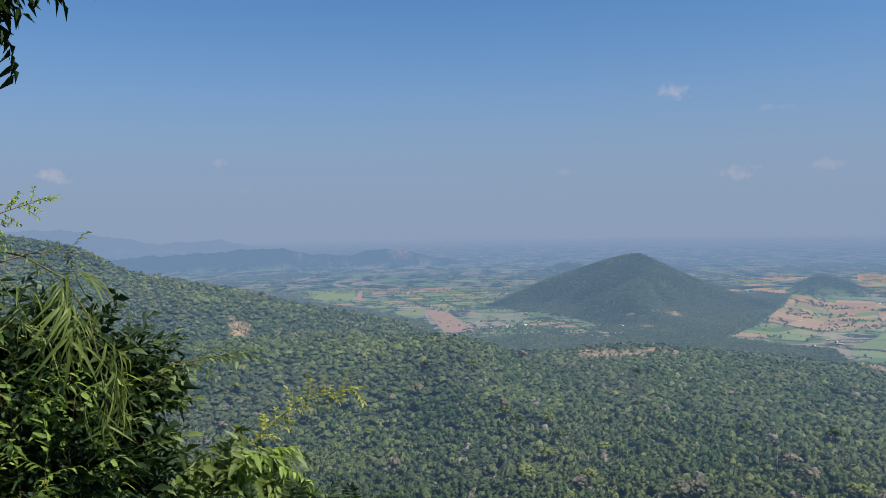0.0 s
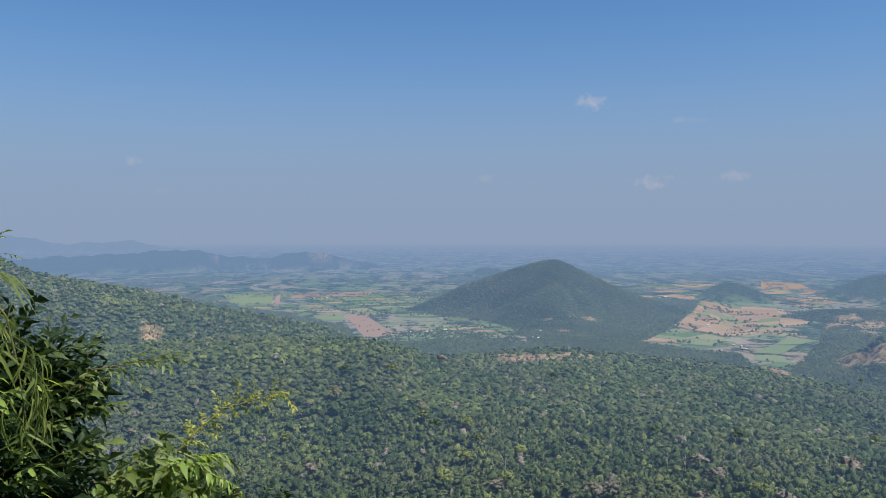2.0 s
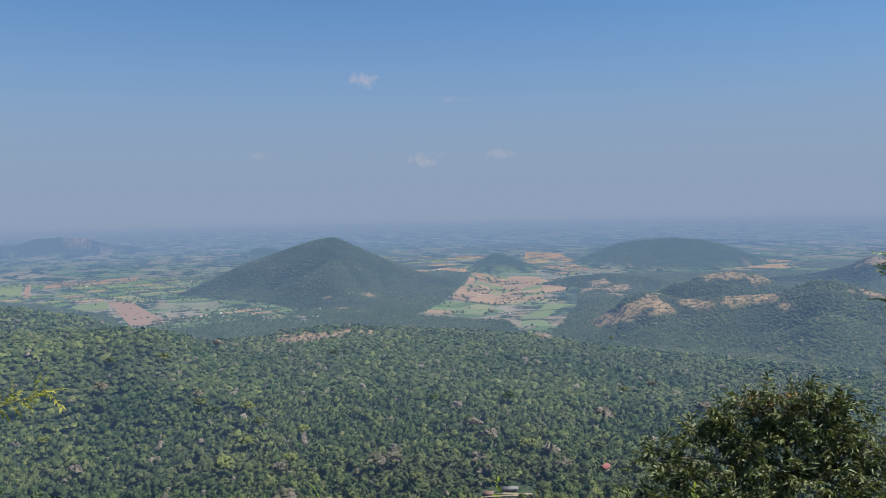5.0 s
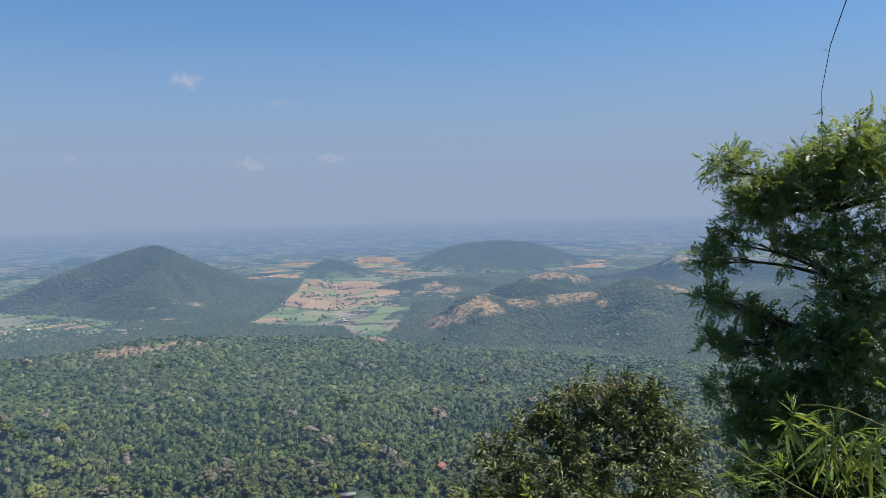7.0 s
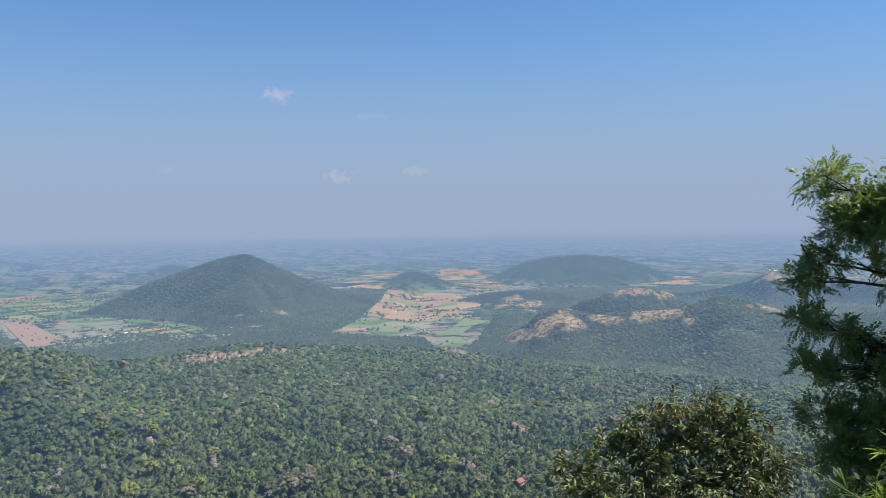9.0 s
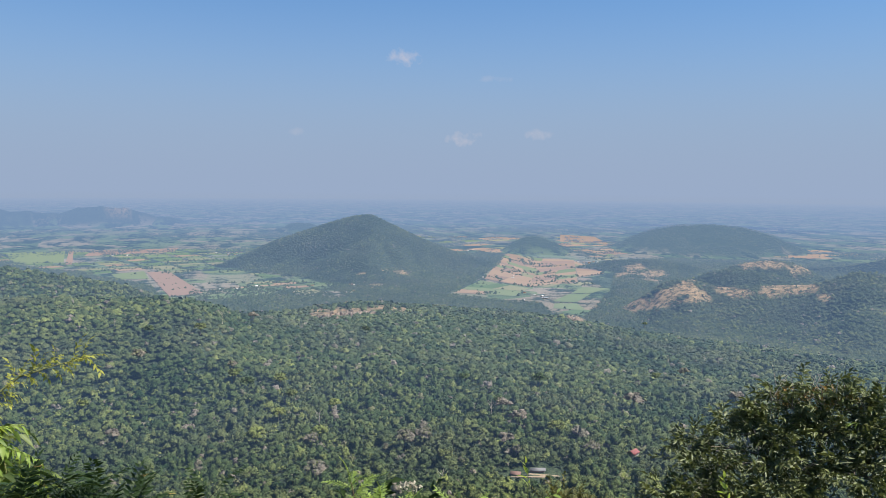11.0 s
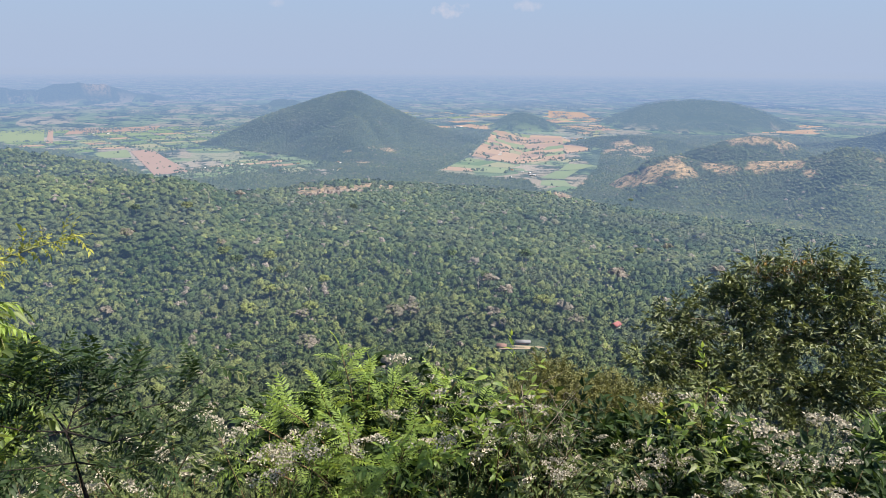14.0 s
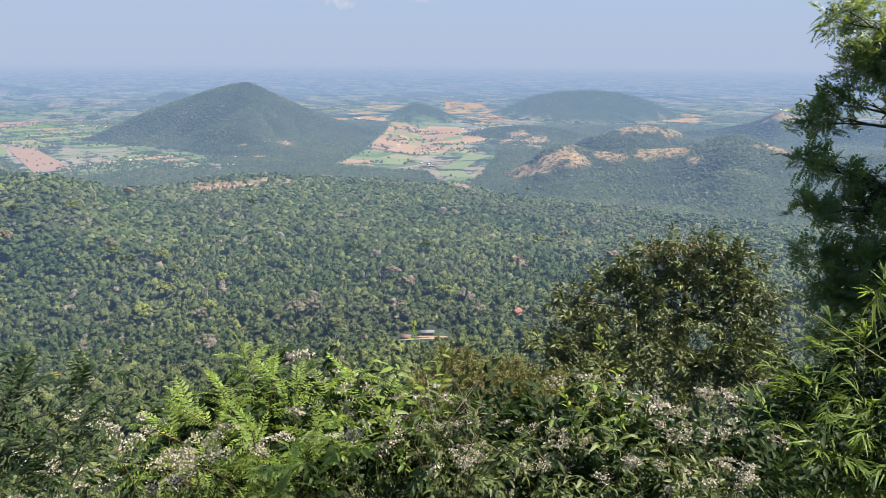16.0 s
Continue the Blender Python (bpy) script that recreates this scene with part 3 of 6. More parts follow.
def knob_template(g):
    """A far crown: a rough eight-sided lump."""
    v = np.array([(0, 0, 1.0), (1, 0, 0.1), (0.3, 0.95, 0.25), (-0.8, 0.6, 0.05), (-0.8, -0.6, 0.3), (0.3, -0.95, 0.1)]) + g.normal(size=(6, 3)) * 0.13
    f = np.array([(0, 1, 2), (0, 2, 3), (0, 3, 4), (0, 4, 5), (0, 5, 1)])
    return v, f


CROWNS_LEAFY = [crown_template(k, 36, rng, 0.85, 0.5) for k in (4, 5, 6)]
CROWNS_TUFTED = [crown_template(k, 23, rng, 0.85, 0.55) for k in (2, 3, 3, 4)]
CROWNS_FINE = [crown_template(k, 12, rng, 0.85, 0.66) for k in (2, 2, 3)]
CROWNS_PLAIN = [crown_template(k, 5, rng, 0.8, 1.02) for k in (1, 1, 1, 1)]
KNOBS = [knob_template(rng) for k in range(6)]


def plant_many(buf, templates, pos, size, tall, turn, tint, far=None):
    """Puts many crowns into one buffer."""
    which = rng.integers(0, len(templates), len(pos))
    for k, (v, f) in enumerate(templates):
        sel = np.nonzero(which == k)[0]
        if not len(sel):
            continue
        c, s = np.cos(turn[sel])[:, None], np.sin(turn[sel])[:, None]
        x = (v[None, :, 0] * c - v[None, :, 1] * s) * size[sel][:, None]
        y = (v[None, :, 0] * s + v[None, :, 1] * c) * size[sel][:, None]
        z = v[None, :, 2] * tall[sel][:, None]
        pts = np.stack([x, y, z], -1) + pos[sel][:, None, :]
        faces = f[None] + (np.arange(len(sel)) * len(v))[:, None, None]
        buf.v.append(pts.reshape(-1, 3).astype(np.float32))
        buf.f.append((faces.reshape(-1, 3) + buf.n).astype(np.int32))
        buf.t.append(np.repeat(tint[sel], len(v)).astype(np.float32))
        if far is not None:
            buf.d.append(np.repeat(far[sel] / 1000, len(v)).astype(np.float32))
        buf.n += len(sel) * len(v)


def scatter(r0, r1, a0, a1, gap):
    """Jittered places over a sector, as azimuths and distances."""
    pts = []
    n = int(r1 / gap) + 2
    gx, gy = np.meshgrid(np.arange(-n, n), np.arange(-n // 8, n), indexing="ij")
    x = (gx + 0.5 * (gy % 2)).ravel() * gap
    y = gy.ravel() * gap
    r = np.hypot(x, y)
    a = np.degrees(np.arctan2(x, y))
    keep = (r > r0 - gap) & (r < r1 + gap) & (a > a0) & (a < a1)
    x, y = x[keep], y[keep]
    x = x + rng.uniform(-0.75, 0.75, len(x)) * gap
    y = y + rng.uniform(-0.75, 0.75, len(y)) * gap
    r, a = np.hypot(x, y), np.degrees(np.arctan2(x, y))
    keep = (r > r0) & (r < r1)
    return a[keep], r[keep]


def in_sight(a, r, z):
    """Whether a place on the land shows from the viewpoint, over the ridges before it."""
    ga = np.arange(-36, 70, 0.5)
    gr = np.arange(300, 4500, 30.0)
    A, R = np.meshgrid(ga, gr, indexing="ij")
    run = np.maximum.accumulate(np.degrees(np.arctan2(land_height(A, R), R)), axis=1)
    i = np.clip(np.round((a + 36) / 0.5).astype(int), 0, len(ga) - 1)
    j = np.clip(((r - 300) / 30).astype(int) - 1, 0, len(gr) - 1)
    return np.degrees(np.arctan2(z, r)) + 0.25 > np.where(r < 420, -90, run[i, j])


def tints(n, x, y):
    """Hue of each tree: mostly mixed greens, some yellowing, a few grey-brown and bare."""
    t = 0.36 + 0.16 * fractal(x, y, 120, 41, 3) + rng.normal(0, 0.155, n)
    t = np.clip(t, 0.0, 0.80)
    odd = rng.random(n)
    t = np.where(odd > 0.965, 0.86 + rng.random(n) * 0.12, t)
    return t


def build_forest(name, label, r0, r1, gap, sizes, templates, mat, hill=None, a0=-32, a1=64, lift=1.3, flat=1.0, sink=0.1):
    a, r = scatter(r0, r1, a0, a1, gap)
    z = land_height(a, r)
    x, y = r * np.sin(np.radians(a)), r * np.cos(np.radians(a))
    keep = (z > PLAIN + 4) | (wooded(a, r, x, y) > 0.5)
    if hill is not None:
        hs = {k: hill_height(k, a, r) for k in HILLS}
        best = np.max(np.stack([hs[k] for k in hs]), axis=0)
        keep &= np.max(np.stack([hs[k] for k in hill]), axis=0) >= best - 0.01
        keep &= best > 4
    elif r0 >= 1000:
        keep &= np.max(np.stack([hill_height(k, a, r) for k in HILLS]), axis=0) < 14
    bare = bare_amount(a, r, x, y)
    keep &= rng.random(len(a)) > np.clip(bare * 1.1 - 0.05, 0, 0.88)
    keep &= in_sight(a, r, z + 8) | (rng.random(len(a)) < 0.05)
    for ca, cr, w in CLEARINGS:
        cx, cy = cr * math.sin(radians(ca)), cr * math.cos(radians(ca))
        keep &= np.hypot(x - cx, y - cy) > w
    a, r, z, x, y = a[keep], r[keep], z[keep], x[keep], y[keep]
    n = len(a)
    size = sizes[0] + (sizes[1] - sizes[0]) * rng.random(n) ** 2.1
    tall = size * rng.uniform(0.65, 1.15, n) * flat
    k = drawn_in(r) / r
    pos = to_world(a, r, z + size * sink + rng.random(n) ** 2.5 * size * lift)
    b = Buf()
    plant_many(b, templates, pos, size * k, tall * k, rng.random(n) * 6.28, tints(n, x, y), r)
    return tagged(new(name, b.mesh(name, mat, r0 >= 1000)), label, "forest", kind="stuff")


CLEARINGS = [(25.9, 626, 20), (24.6, 620, 13), (33.1, 700, 9), (33.1, 686, 8), (27.1, 636, 12), (26.2, 608, 17), (25.2, 600, 15), (24.4, 604, 14), (27.2, 620, 14), (26.0, 588, 12), (25.0, 585, 12), (24.0, 592, 10), (26.9, 598, 11), (25.4, 572, 9), (24.6, 575, 8), (10.3, 1565, 24), (11.1, 1565, 26), (11.9, 1570, 26), (12.7, 1575, 24), (13.5, 1580, 16), (10.8, 1535, 18), (11.7, 1535, 18), (12.4, 1540, 16)]
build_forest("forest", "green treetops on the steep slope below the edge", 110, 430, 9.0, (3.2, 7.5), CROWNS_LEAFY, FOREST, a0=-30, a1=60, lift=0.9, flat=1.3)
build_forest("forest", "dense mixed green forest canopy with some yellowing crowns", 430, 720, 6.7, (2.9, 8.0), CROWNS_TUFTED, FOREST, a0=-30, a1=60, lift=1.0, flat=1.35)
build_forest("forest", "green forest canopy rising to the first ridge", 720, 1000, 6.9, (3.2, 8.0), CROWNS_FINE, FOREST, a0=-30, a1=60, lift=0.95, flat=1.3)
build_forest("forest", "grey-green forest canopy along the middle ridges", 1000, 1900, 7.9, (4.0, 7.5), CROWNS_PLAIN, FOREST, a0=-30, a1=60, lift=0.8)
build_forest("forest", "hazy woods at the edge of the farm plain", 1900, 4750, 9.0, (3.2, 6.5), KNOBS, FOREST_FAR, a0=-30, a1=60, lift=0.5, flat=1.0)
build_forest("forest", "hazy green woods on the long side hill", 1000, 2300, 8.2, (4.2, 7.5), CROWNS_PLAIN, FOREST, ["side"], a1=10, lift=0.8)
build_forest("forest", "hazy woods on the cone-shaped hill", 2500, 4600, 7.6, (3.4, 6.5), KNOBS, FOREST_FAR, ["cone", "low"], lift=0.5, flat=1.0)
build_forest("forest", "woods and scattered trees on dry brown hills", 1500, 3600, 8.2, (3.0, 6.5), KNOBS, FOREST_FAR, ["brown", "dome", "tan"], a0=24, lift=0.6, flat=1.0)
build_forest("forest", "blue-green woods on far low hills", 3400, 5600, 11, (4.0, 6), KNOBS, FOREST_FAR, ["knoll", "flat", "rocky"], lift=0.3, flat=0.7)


# ---------------------------------------------------------------- leaves and sprays (unit pieces, growing along +y)
def leaf_arrays(base, way, face, length, width, droop=0.15, stations=(0.0, 0.28, 0.62, 1.0), fold=0.25, blunt=0.7):
    """One leaf: a strip folded along its midrib, widest before the middle, bending down."""
    base, way, face = np.array(base, float), np.array(way, float), np.array(face, float)
    way /= np.linalg.norm(way)
    side = np.cross(way, face)
    side /= np.linalg.norm(side) + 1e-9
    face = np.cross(side, way)
    v, f = [base], []
    for i, t in enumerate(stations[1:-1]):
        mid = base + way * length * t - np.array((0, 0, 1)) * droop * length * t * t
        w = width * 0.5 * (t ** blunt) * ((1 - t) ** 0.8) * 2.1
        k = len(v)
        v += [mid, mid + side * w + face * w * fold, mid - side * w + face * w * fold]
        if i == 0:
            f += [[0, 1, 2], [0, 3, 1]]
        else:
            f += [[k - 3, k, k + 1], [k - 3, k + 1, k - 2], [k - 3, k - 1, k + 2], [k - 3, k + 2, k]]
    k = len(v)
    v.append(base + way * length - np.array((0, 0, 1)) * droop * length)
    f += [[k - 3, k, k - 2], [k - 3, k - 1, k]]
    return np.array(v), np.array(f)


def quad_leaf(base, way, face, length, width, droop=0.1):
    """A small or far leaf: four corners, bent across the middle."""
    base, way, face = np.array(base, float), np.array(way, float), np.array(face, float)
    way /= np.linalg.norm(way)
    side = np.cross(way, face)
    side /= np.linalg.norm(side) + 1e-9
    up = np.cross(side, way)
    tip = base + way * length - np.array((0, 0, droop * length))
    mid = base + way * length * 0.45 + up * width * 0.12
    return np.array([base, mid + side * width * 0.5, tip, mid - side * width * 0.5]), np.array([[0, 1, 2], [0, 2, 3]])


def stalk(b, pts, r, fine=True):
    """A thin three-sided stalk; returns the number of its first vertex."""
    first = b.n
    if len(pts) > 5 and not fine:
        tube(b, [pts[0], pts[-1]], (r, r * 0.4), 3)
        return None
    tube(b, pts, np.linspace(r, r * 0.4, len(pts)), 3)
    return first


def pinnate_spray(length, pairs, leaf, fine, g):
    """A feather leaf: a drooping rib with leaflets in pairs."""
    b = Buf()
    ts = [0.0] + [0.12 + 0.88 * k / pairs for k in range(pairs + 1)]
    pts = [(0, length * t, length * (0.18 * t - 0.38 * t * t)) for t in ts]
    first = stalk(b, pts, 0.006 * length + 0.001, fine)
    for k in range(pairs + 1):
        t = ts[k + 1]
        p = np.array(pts[k + 1])
        for s in (-1, 1):
            if k == pairs and s == 1:
                way = (0.05, 1, -0.3)
            else:
                way = (s * (0.95 + 0.1 * g.normal()), 0.55 + 0.12 * g.normal(), -0.12 + 0.12 * g.normal())
            size = leaf * (0.75 + 0.4 * math.sin(math.pi * min(t, 0.9))) * (0.9 + 0.2 * g.random())
            face = np.array((0.25 * g.normal(), 0.15 * g.normal(), 1.0))
            v, f = leaf_arrays(p, way, face, size, size * 0.42, 0.2, (0.0, 0.4, 1.0)) if fine else quad_leaf(p, way, face, size, size * 0.45)
            b.add(v, f, g.random(), None if first is None else first + 3 * (k + 1))
    return b


def leafy_twig(length, count, leaf, ratio, droop, fine, g, spread=0.9):
    """A twig with leaves set in turn along it."""
    b = Buf()
    ts = [0.0] + [0.15 + 0.85 * k / (count - 1) for k in range(count)]
    pts = [(0.02 * length * math.sin(5 * t), length * t, length * (0.12 * t - 0.25 * t * t)) for t in ts]
    first = stalk(b, pts, 0.007 * length + 0.001, fine)
    for k in range(count):
        a = k * 2.4 + g.normal() * 0.3
        way = (math.cos(a) * spread, 0.75 + 0.2 * g.normal(), math.sin(a) * spread * 0.6 - droop * 0.6)
        size = leaf * (0.7 + 0.5 * g.random())
        face = (0.4 * g.normal(), 0.3 * g.normal(), 1.0)
        v, f = leaf_arrays(pts[k + 1], way, face, size, size * ratio, droop, blunt=0.6) if fine else quad_leaf(pts[k + 1], way, face, size, size * ratio, droop)
        b.add(v, f, g.random(), None if first is None else first + 3 * (k + 1))
    return b


def bamboo_spray(length, count, leaf, droop, g):
    """A bamboo twig with a fan of long narrow leaves at its end."""
    b = Buf()
    ts = [0.0] + [0.45 + 0.55 * k / (count - 1) for k in range(count)]
    pts = [(0, length * t, 0.06 * length * math.sin(3 * t) - 0.05 * length * t) for t in ts]
    first = stalk(b, pts, 0.008 * length + 0.001)
    for k in range(count):
        a = (k / (count - 1) - 0.5) * 1.7 * (1 if k % 2 else -1) + g.normal() * 0.18
        way = (math.sin(a), math.cos(a), 0.18 * g.normal() - 0.15)
        size = leaf * (0.7 + 0.5 * g.random())
        v, f = leaf_arrays(pts[k + 1], way, (0.3 * g.normal(), 0.2 * g.normal(), 1), size, size * 0.11, droop, (0, 0.2, 0.5, 0.8, 1.0), 0.35, 0.5)
        b.add(v, f, g.random(), None if first is None else first + 3 * (k + 1))
    return b


def flower_head(g):
    """A loose flat head of small white tufts on branching stalks."""
    b, petals = Buf(), Buf()
    for k in range(11):
        a, r = k * 2.4, 0.06 * math.sqrt(k / 11)
        top = np.array((math.cos(a) * r, math.sin(a) * r, 0.075 + 0.012 * g.random() - r * 0.25))
        stalk(b, [(0, 0, 0), tuple(top)], 0.0012)
        for j in range(5):
            d = g.normal(size=3) * (1, 1, 0.6) + (0, 0, 0.6)
            d /= np.linalg.norm(d)
            q = top + d * 0.004
            v, f = quad_leaf(q, d, g.normal(size=3), 0.018, 0.015, 0)
            petals.add(v, f)
    return b, petals


def aim(way, roll=0.0, size=1.0, at=(0, 0, 0)):
    """A pose whose +y points along way with +z upwards as far as it can."""
    y = Vector(way).normalized()
    up = Vector((0, 0, 1)) if abs(y.z) < 0.97 else Vector((1, 0, 0))
    x = y.cross(up).normalized()
    z = x.cross(y)
    m = Matrix((x, y, z)).transposed().to_4x4()
    return Matrix.Translation(at) @ m @ Matrix.Rotation(roll, 4, "Y") @ Matrix.Diagonal((size, size, size, 1))


def merged(dst, src, m):
    """Adds a copy of one buffer to another, moved by a matrix."""
    a = np.array(m)
    v = np.concatenate(src.v)
    dst.v.append((v @ a[:3, :3].T + a[:3, 3]).astype(np.float32))
    for f in src.f:
        dst.f.append(f + dst.n)
    dst.t += src.t
    dst.n += len(v)


def ground_under(p):
    """Height of the land below a place."""
    d = p - EYE
    az, r = math.degrees(math.atan2(d.x, d.y)), math.hypot(d.x, d.y)
    return 400 + float(land_height(np.array([az]), np.array([r]))[0])


def on_ground(az, r):
    p = EYE + Vector((math.sin(radians(az)) * r, math.cos(radians(az)) * r, 0))
    return Vector((p.x, p.y, ground_under(p)))


def curve_points(a, b, sag, n=6):
    """Points of a limb from a to b that bows upwards by sag."""
    a, b = Vector(a), Vector(b)
    return [a.lerp(b, t) + Vector((0, 0, sag * 4 * t * (1 - t))) for t in np.linspace(0, 1, n)]


def place_empty(name, label, category, at, group):
    ob = new(name)
    ob.location = at
    ob.empty_display_size = 0.1
    return tagged(ob, label, category, group)


def wood_part(name, parent, paths, mat, sides=6):
    """Trunk or limbs: tubes given as (points, first radius, last radius) in world places."""
    b = Buf()
    o = parent_place(parent)
    for pts, r0, r1 in paths:
        tube(b, [Vector(p) - o for p in pts], np.linspace(r0, r1, len(pts)), sides)
    return part(name, b.mesh(name, mat, True), parent)


def parent_place(ob):
    p = Vector(ob.location)
    while ob.parent is not None:
        ob = ob.parent
        p += Vector(ob.location)
    return p


def leaf_mass(g, centre, radius, count, sprays, out, flat=0.8, clusters=9, down=0.15):
    """Sprays in tufts round a centre, into one buffer; places relative to out's origin."""
    dst, origin = out
    tufts = []
    for k in range(clusters):
        w = g.normal(size=3)
        w /= np.linalg.norm(w)
        if w[2] < -0.5:
            w[2] = -w[2]
        tufts.append((Vector(w * (1, 1, flat)) * radius * (0.45 + 0.5 * g.random()), Vector(w)))
    for k in range(count):
        c, w = tufts[k % clusters]
        j = Vector(g.normal(size=3))
        q = Vector(g.normal(size=3))
        way = (w * 0.45 + q * 0.6 + Vector((0, 0, 0.25 - down))).normalized()
        p = Vector(centre) + c + j * radius * 0.2
        merged(dst, sprays[int(g.integers(len(sprays)))], aim(way, g.normal() * 0.6, 0.7 + 0.5 * g.random(), p - origin))


def build_tree(name, label, category, root, trunk, masses, sprays, per_mass, leaf_mat, bark_mat, g, thick=0.09, clusters=9, flat=0.8, down=0.15):
    """A tree: trunk, a limb to every leaf mass, and the leaves of that limb."""
    t = place_empty(name, label, category, root, "")
    wood_part("trunk", t, [(trunk, thick * 1.5, thick * 0.5)], bark_mat, 8)
    for az, el, d, radius in masses:
        c = spot(az, el, d)
        start = min((Vector(p) for p in trunk), key=lambda p: (p - c).length + 1.2 * max(p.z - c.z + 0.2, 0))
        b = Buf()
        pts = curve_points(start, c, 0.08 * (c - start).length, 6)
        tube(b, [p - Vector(root) for p in pts], np.linspace(thick * 0.5, thick * 0.12, 6), 5)
        for k in range(7):
            w = Vector(g.normal(size=3))
            w.z = abs(w.z) * 0.6
            q = pts[3 + k % 3]
            tube(b, [p - Vector(root) for p in curve_points(q, c + w.normalized() * radius * 0.85, 0.05, 4)], np.linspace(thick * 0.16, thick * 0.04, 4), 3)
        limb = part("branch", b.mesh("branch", bark_mat, True), t)
        f = Buf()
        dense = min((radius / masses[0][3]) ** 1.4, 1.5)
        leaf_mass(g, c, radius, int(per_mass * dense), sprays, (f, Vector(root)), flat, int(clusters * dense) + 3, down)
        part("foliage", f.mesh("foliage", leaf_mat), limb, kind="stuff")
    return t


G1 = np.random.default_rng(21)

# ---- the tall feather-leaved tree at the edge of the slope
TREE_SPRAYS = [pinnate_spray(0.32, 6, 0.088, False, G1) for k in range(5)]
root = on_ground(64, 17.5)
top = spot(60, -1, 18)
# masses past azimuth 66 are unseen, mostly added to shade the lower crown
h_tree = build_tree("tree", "tall green feather-leaved tree on the steep slope", "tree", root, curve_points(root, top, 0.3, 8),
           [(53.7, 1.8, 17.8, 0.62), (55.9, -0.3, 17.8, 0.70), (58.3, 1.1, 17.8, 0.80), (60.6, 1.8, 18.1, 0.85), (62.5, 2.3, 17.8, 0.90), (55.2, -1.3, 17.8, 0.58), (57.6, -1.0, 17.8, 0.78), (60.3, -0.3, 17.8, 0.95), (62.8, -0.0, 17.8, 1.05), (52.4, -4.5, 18.1, 0.40), (53.8, -3.2, 18.0, 0.42), (57.6, -3.8, 18.0, 0.55), (60.0, -3.6, 17.8, 0.75), (62.5, -4.3, 17.8, 0.95), (52.5, -7.3, 17.8, 0.42), (54.5, -7.9, 18.0, 0.42), (60.9, -7.0, 18.0, 0.72), (63.0, -8.4, 17.8, 0.95), (52.9, -10.3, 17.8, 0.42), (54.8, -10.2, 18.2, 0.46), (57.1, -10.9, 17.8, 0.66), (59.3, -10.0, 18.0, 0.75), (61.9, -11.1, 17.8, 0.95), (54.0, -13.1, 18.0, 0.52), (56.5, -13.7, 17.8, 0.75), (59.3, -13.5, 17.8, 0.85), (54.7, -15.7, 17.9, 0.58), (57.6, -16.5, 17.8, 0.75), (60.3, -16.2, 17.8, 0.85), (55.2, -18.3, 18.2, 0.58), (66, -0.5, 19, 1.3), (71, -2, 19.5, 1.6), (68, -8, 19, 1.5), (77, -9, 20.5, 1.8), (70, -11, 20, 1.6), (73, 1.5, 19.5, 1.4), (63.5, -14, 18, 1.3)],
           TREE_SPRAYS, 170, LEAF_TREE, BARK, G1, 0.10, 26, 0.85)

# near-black leaves added inside the tree to stand in for deep shade
inner_shade = Buf()
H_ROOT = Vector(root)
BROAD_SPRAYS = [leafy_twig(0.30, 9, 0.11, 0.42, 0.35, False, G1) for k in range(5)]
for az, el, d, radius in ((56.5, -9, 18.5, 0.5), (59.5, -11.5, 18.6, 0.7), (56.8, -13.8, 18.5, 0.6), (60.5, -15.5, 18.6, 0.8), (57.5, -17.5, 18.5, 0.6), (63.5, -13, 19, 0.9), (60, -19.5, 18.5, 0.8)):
    leaf_mass(G1, spot(az, el, d), radius, int(170 * radius), BROAD_SPRAYS, (inner_shade, H_ROOT), 0.9, 14, 0.2)
part("foliage", inner_shade.mesh("foliage", LEAF_SHADE), h_tree, "dense dark leaves added in place of inner shade", kind="stuff")

# ---- the broad-leaved tree below it
root = on_ground(45.5, 13.0)
g_tree = build_tree("tree", "dark olive broad-leaved tree with pale trunk and dry tips", "tree", root, curve_points(root, spot(45.2, -16, 14), 0.2, 7),
                    [(45.2, -13.3, 14.2, 0.42), (43.0, -14.3, 14.2, 0.40), (47.4, -13.9, 14.2, 0.42), (41.1, -15.2, 14.2, 0.36), (49.0, -14.5, 14.1, 0.36), (39.6, -16.4, 14.0, 0.36), (36.7, -17.7, 13.8, 0.34), (42.6, -16.6, 13.9, 0.46), (45.5, -15.9, 14.0, 0.46), (48.0, -16.1, 13.9, 0.46), (49.8, -16.3, 13.8, 0.36), (38.4, -18.8, 13.6, 0.36), (41.5, -18.4, 13.7, 0.44), (44.4, -18.1, 13.6, 0.46), (47.3, -18.1, 13.6, 0.46), (49.5, -18.3, 13.5, 0.40), (35.6, -21.1, 13.3, 0.34), (38.0, -20.9, 13.3, 0.36), (40.5, -20.9, 13.3, 0.40), (43.5, -20.1, 13.4, 0.40), (49.9, -20.1, 13.2, 0.42), (36.9, -22.9, 13.0, 0.34), (39.9, -22.8, 13.0, 0.38), (48.6, -21.1, 13.1, 0.34), (42.4, -22.1, 13.0, 0.38), (45.0, -21.4, 13.0, 0.40), (47.1, -21.9, 13.0, 0.34), (50.7, -21.8, 13.0, 0.42), (45.6, -23.5, 13.0, 0.38)],
                    BROAD_SPRAYS, 66, LEAF_OLIVE, BARK_MID, G1, 0.05, 12, 0.30, 0.15)
twigs = []
for k in range(26):
    az = 42.0 + 6.2 * G1.random()
    a = spot(az, -14.2 + 0.5 * G1.normal(), 14)
    twigs.append((curve_points(a, a + Vector((0.18 * G1.normal(), 0.1 * G1.normal(), 0.28 + 0.15 * G1.random())), 0.02, 4), 0.008, 0.002))
tagged(wood_part("dry_brush", g_tree, twigs, BARK_PALE, 3), kind="stuff")
